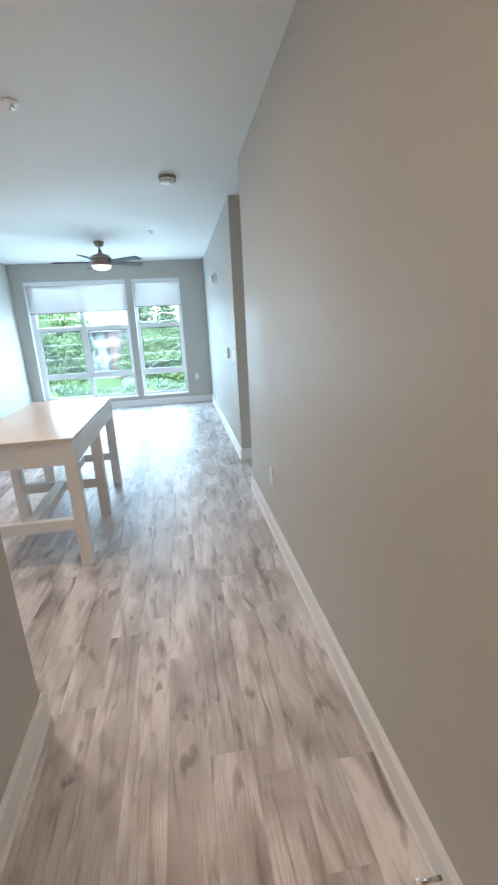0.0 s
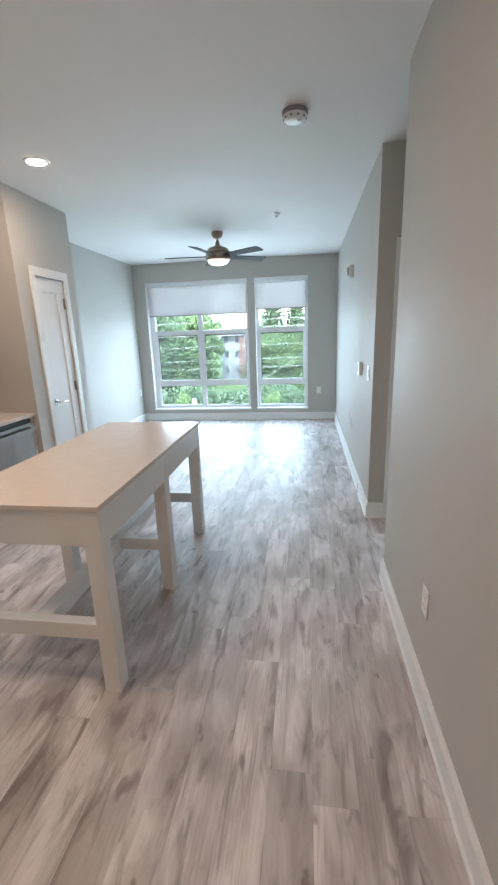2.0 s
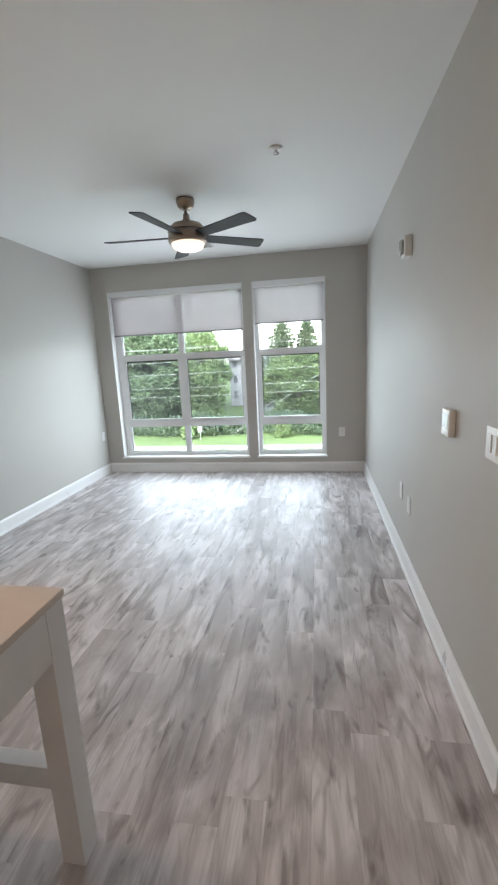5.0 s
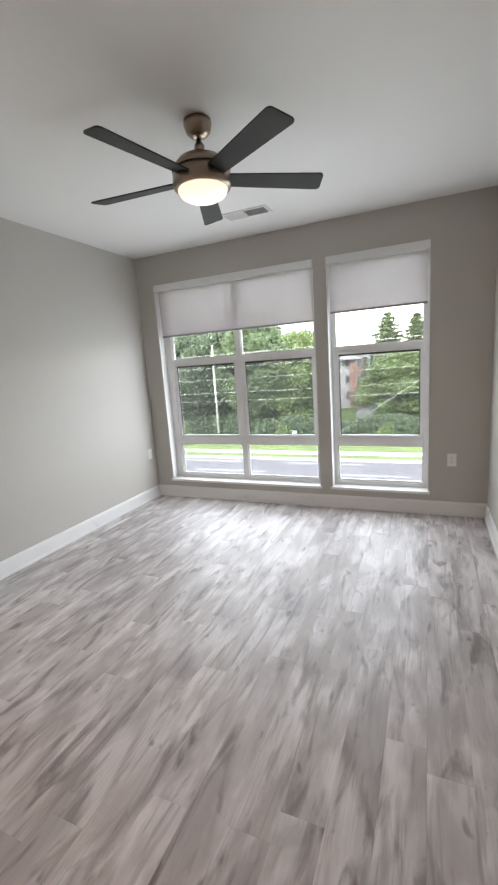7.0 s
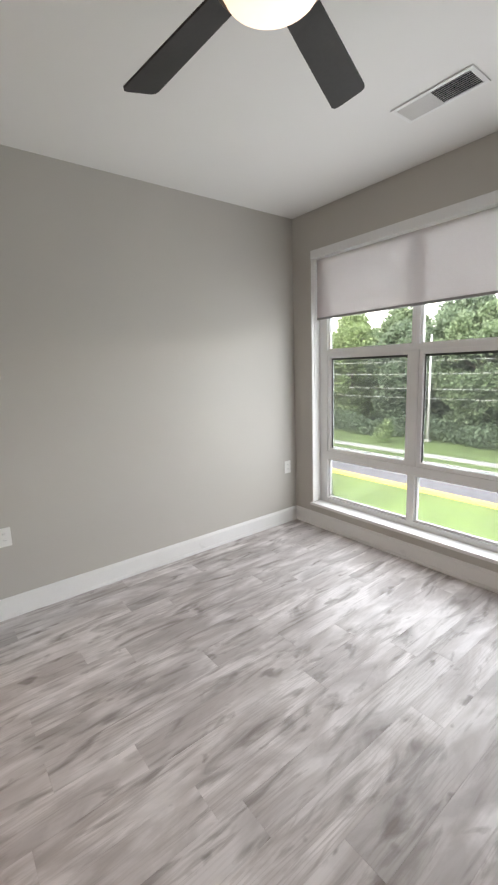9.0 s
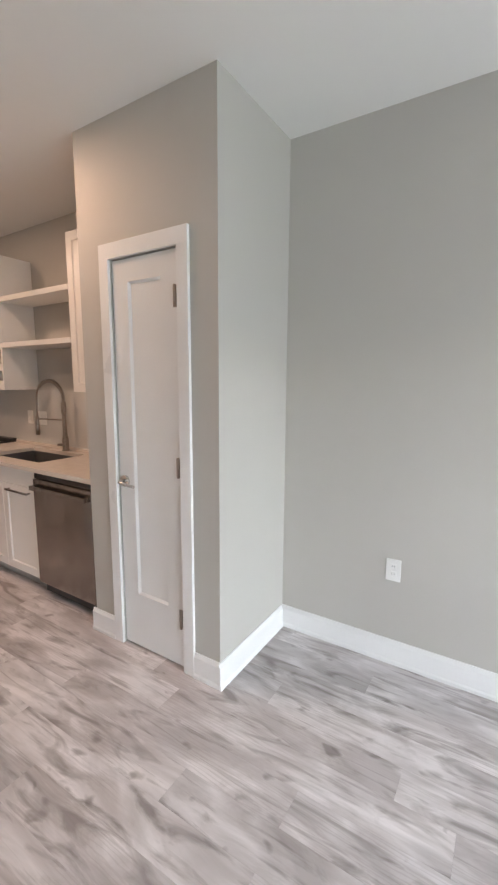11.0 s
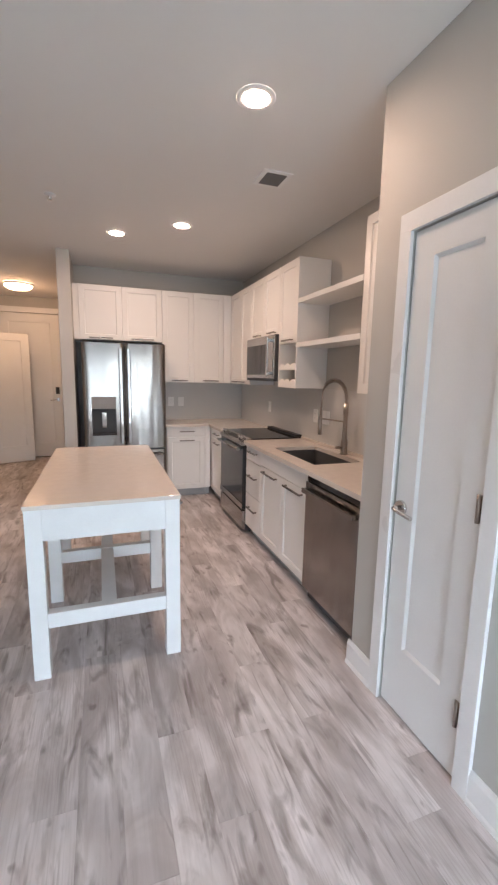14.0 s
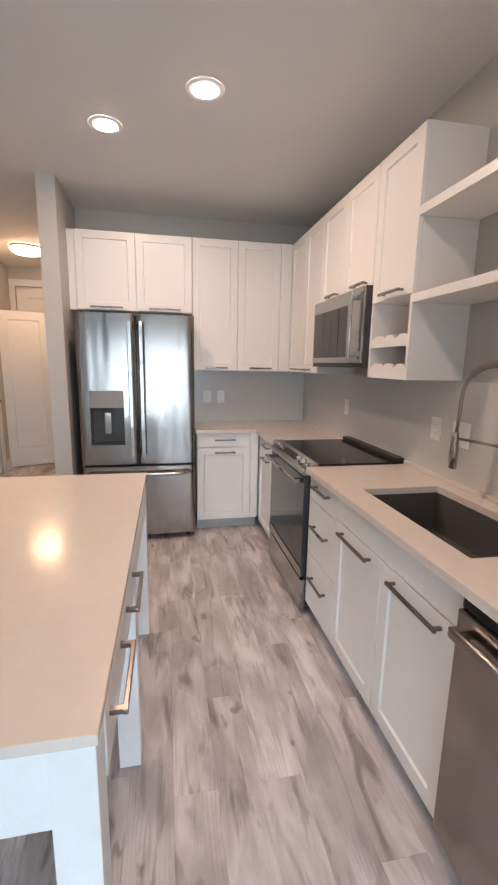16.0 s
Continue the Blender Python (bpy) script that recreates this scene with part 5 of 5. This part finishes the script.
kinds = [broadleaf(1, 9.0, 6.5, LEAF_A, "leafy green broad-leaved tree beyond the road"),
         broadleaf(2, 8.2, 7.0, LEAF_B, "dense dark green tree beyond the road"),
         broadleaf(3, 8.6, 6.0, LEAF_C, "light green broad-leaved tree beyond the road")]
kinds[0].matrix_world = pose(-13.2, 37.0, GZ, 0, 0, 20)
kinds[1].matrix_world = pose(-19.5, 38.5, GZ, 0, 0, 80)
kinds[2].matrix_world = pose(-25.0, 38.0, GZ, 0, 0, 150)
rng = np.random.default_rng(11)
spots = [(-9.4, 37.6, 2), (-31.5, 38, 1), (-38, 39, 0), (-45, 40, 1), (-16.3, 41.5, 1), (-13.8, 43, 2), (-16.4, 46.5, 0), (-13.6, 49, 1), (-22.5, 42.5, 0), (-29, 43, 2), (-35.5, 43, 0), (-42.5, 45, 2), (-51, 43, 0), (-59, 46, 1),
         (-1.4, 39.2, 2), (4.6, 43, 0), (9.5, 44, 2), (15, 42, 1), (21, 45, 0), (-19, 50, 0), (-27, 52, 1), (-36, 54, 2), (-46, 56, 0)]
for x, y, k in spots:
    s = 0.86 + 0.24 * rng.random()
    o = copy_thing(kinds[k], pose(x, y, GZ, 0, 0, float(rng.random() * 360)))
    o.scale = (s, s, s * (0.62 if -4.5 < x < 3 else 1.14 if x < -15 else 1.0))
con = conifer(5, 12.5, 6.5)
con.matrix_world = pose(-18.0, 56.0, GZ)
for x, y, s in ((-3.6, 50.0, 0.78), (-0.9, 51.0, 0.76), (2.2, 50.0, 0.70), (-33, 60, 1.0)):
    o = copy_thing(con, pose(x, y, GZ, 0, 0, x * 40))
    o.scale = (s * 1.45, s * 1.45, s)

hv, hf = leaf_cloud(np.random.default_rng(21), np.stack([np.linspace(-70, 30, 260), 33.4 + 0.5 * np.sin(np.linspace(0, 60, 260)), GZ + 0.75 + 0.25 * np.sin(np.linspace(0, 95, 260))], 1), np.full(260, 0.85), 30000, 0.13)
tagged(new("hedge", cloud_mesh("hedge", hv, hf, LEAF_B)), "long clipped dark green hedge before the trees", "hedge", "", "stuff")
bushes = [(-16.7, 31.2, 1.5), (-9.0, 31.9, 1.3), (-2.2, 32.0, 1.2)]
for x, y, s in bushes:
    bt = thing("bush", (x, y, GZ), "small young green bush on the verge", "bush", "verge bushes")
    r2 = np.random.default_rng(int(-x * 10))
    part("stem", tube((x, y, GZ), (x, y, GZ + s * 0.6), 0.03, 0.02, 6), BARK, bt)
    cz = r2.random(14)
    cc = np.stack([0.32 * s * (1 - 0.6 * cz) * np.cos(r2.random(14) * 6.3), 0.32 * s * (1 - 0.6 * cz) * np.sin(r2.random(14) * 6.3), s * (0.15 + 0.8 * cz)], 1)
    v, f = leaf_cloud(r2, cc, np.full(14, 0.26 * s), 900, 0.10)
    ob = new("crown", cloud_mesh("crown", v, f, LEAF_C))
    ob.parent = bt

# street pole and the power line
p = thing("street_pole", (-14.65, 33.0, GZ), "slim pale metal street pole by the pavement", "street pole")
part("shaft", tube((-14.65, 33.0, GZ), (-14.65, 33.0, 3.15), 0.10, 0.06, 12), POLE, p)
part("foot", cuboid(-14.85, -14.45, 32.8, 33.2, GZ, GZ + 0.15, 0.02), CONCRETE, p)
pl = thing("power_line", (-52.0, 32.6, GZ), "overhead power line on wooden poles along the road", "power line")
for x in (-52.0, 26.0):
    pp = part("pole", tube((x, 32.6, GZ - 0.2), (x, 32.6, 5.2), 0.16, 0.11, 12), BARK, pl, "wooden utility pole")
    part("crossarm", cuboid(x - 0.06, x + 0.06, 31.5, 33.7, 4.3, 4.42), BARK, pp)
for y, z, sag in ((31.7, 3.2, 1.0), (32.6, 2.2, 0.9), (32.5, 1.35, 0.9), (32.7, 0.35, 0.9), (32.5, -0.35, 0.8), (33.5, 2.8, 1.1)):
    line = [(-52 + 78 * k / 40, y, z + 0.004 * (78 * k / 40) - sag * (1 - ((k - 20) / 20) ** 2)) for k in range(41)]
    part("wire", swept(line, 0.013, 5), WIRE, pl)
part("guy_wire", swept([(-6.2, 32.6, GZ), (2.2, 32.6, 1.55)], 0.018, 5), WIRE, pl)

# road sign
sg = thing("road_sign", (-8.0, 31.2, GZ), "small white sign on a thin post", "road sign")
part("post", tube((-8.0, 31.2, GZ), (-8.0, 31.2, GZ + 0.95), 0.03, sides=8), POLE, sg)
part("board", cuboid(-8.16, -7.84, 31.16, 31.19, GZ + 0.62, GZ + 1.0, 0.01), PAINTW, sg, "white sign board")


# houses
def house(name, x0, x1, y0, y1, z1, ridge, wall_mat, side_mat, label, storeys, per):
    h = thing(name, ((x0 + x1) / 2, (y0 + y1) / 2, GZ), label, "house", "houses behind the trees")
    part("wall", cuboid(x0, x1, y0, y1, GZ, z1), wall_mat, h)
    part("bay", cuboid(x1 - (x1 - x0) * 0.42, x1 + 0.03, y0 - 0.5, y0, GZ, z1 - 0.2), side_mat, h, "brick bay")
    ym = (y0 + y1) / 2
    xm = (x0 + x1) / 2
    part("roof", extruded([(x0 - 0.4, z1), (x1 + 0.4, z1), (xm, z1 + ridge)], 1, y0 - 0.7, y1 + 0.4), ROOF, h, "dark shingle roof")
    part("gable", extruded([(x0 + 0.1, z1 + 0.01), (x1 - 0.1, z1 + 0.01), (xm, z1 + ridge - 0.30)], 1, y0 - 0.74, y0 - 0.702), SIDING, h)
    for s in range(storeys):
        zb = GZ + 0.9 + s * (z1 - GZ) / storeys
        for k in range(per):
            xa = x0 + (k + 0.28) * (x1 - x0) / per
            xb = xa + 0.45 * (x1 - x0) / per
            yy = y0 - 0.5 if (xa + xb) / 2 > x1 - (x1 - x0) * 0.42 else y0
            wd = part("window", cuboid(xa, xb, yy - 0.05, yy - 0.001, zb, zb + 1.0), SIDING, h)
            part("glass", cuboid(xa + 0.08, xb - 0.08, yy - 0.06, yy - 0.051, zb + 0.08, zb + 0.92), HGLASS, wd)
    return h


house("townhouse", -10.0, -6.05, 52.0, 60.0, 1.35, 1.0, SIDING, BRICKR, "grey-sided townhouse with a red brick bay", 3, 3)
house("gabled_house", -3.0, 1.0, 55.0, 63.0, -0.4, 2.7, SIDING, SIDING, "white gabled house behind the trees", 2, 3)
house("townhouse", -22.5, -15.5, 66.0, 74.0, 3.2, 2.6, SIDING, SIDING, "pale townhouse roof showing above the trees", 3, 4)

# parked car
cr = thing("parked_car", (-3.5, 42.9, GZ), "grey parked car half hidden by the hedge", "car")
side = [(-2.15, 0.30), (-2.2, 0.62), (-2.05, 0.86), (-1.25, 0.95), (-0.55, 1.42), (0.75, 1.44), (1.45, 0.98), (2.05, 0.86), (2.2, 0.55), (2.15, 0.30)]
part("body", extruded([(-3.5 + x, GZ + z) for x, z in side], 1, 42.05, 43.75), CARPAINT, cr)
glassbm = extruded([(-3.5 + x, GZ + z) for x, z in ((-1.05, 0.98), (-0.50, 1.36), (0.70, 1.38), (1.22, 1.00))], 1, 42.03, 42.048)
part("window", glassbm, HGLASS, cr)
for x in (-1.35, 1.35):
    for y in (42.1, 43.7):
        wl = part("wheel", tube((-3.5 + x, y - 0.1, GZ + 0.32), (-3.5 + x, y + 0.1, GZ + 0.32), 0.32, sides=20), TYRE, cr)
        part("rim", tube((-3.5 + x, y - 0.11, GZ + 0.32), (-3.5 + x, y + 0.11, GZ + 0.32), 0.19, sides=16), POLE, wl)

# ---- floor planks, last ----
floor = structure("floor", cuboid(LW - 0.12, 2.12, ENTRY - 0.12, FW, -0.12, -0.0095), SUB, "grey-washed vinyl plank floor with brown grain", "floor")
PW, PL = 0.152, 1.22
plank_cache = {}


def plank_mesh(w, l):
    key = (round(w, 4), round(l, 4))
    if key not in plank_cache:
        bm = cuboid(-w / 2, w / 2, -l / 2, l / 2, -0.009, 0.0)
        tops = [e for e in bm.edges if all(v.co.z > -0.001 for v in e.verts)]
        bmesh.ops.bevel(bm, geom=tops, offset=0.0004, segments=1, affect="EDGES")
        plank_cache[key] = mesh_of("plank", bm, WOOD)
    return plank_cache[key]


def lay(x0, x1, y0, y1, rng, shift):
    """One column of planks from y0 to y1."""
    y = y0 - shift
    while y < y1 - 0.005:
        a, b = max(y, y0), min(y + PL, y1)
        if b - a > 0.02:
            o = new("plank", plank_mesh(round(x1 - x0 - 0.0003, 4), round(b - a - 0.0003, 4)))
            o.location = ((x0 + x1) / 2, (a + b) / 2, 0)
            o.parent = floor
        y += PL


prng = np.random.default_rng(4)
x = LW
while x < RW - 0.01:
    xe = min(x + PW, RW)
    mid = (x + xe) / 2
    start = PY1 if mid < -2.30 else (BACK + 0.2 if mid < STUB0 + 0.02 else (STUB_Y if xe < STUB1 + 0.02 else ENTRY))
    lay(x, xe, start, FW, prng, round(float(prng.random()) * 12) / 12 * PL)
    x = xe
x = RW
while x < 1.99:
    xe = min(x + PW, 2.0)
    lay(x, xe, HALL_END, NOOK if x < 0.85 else NOOK + 0.06, prng, round(float(prng.random()) * 12) / 12 * PL)
    x = xe
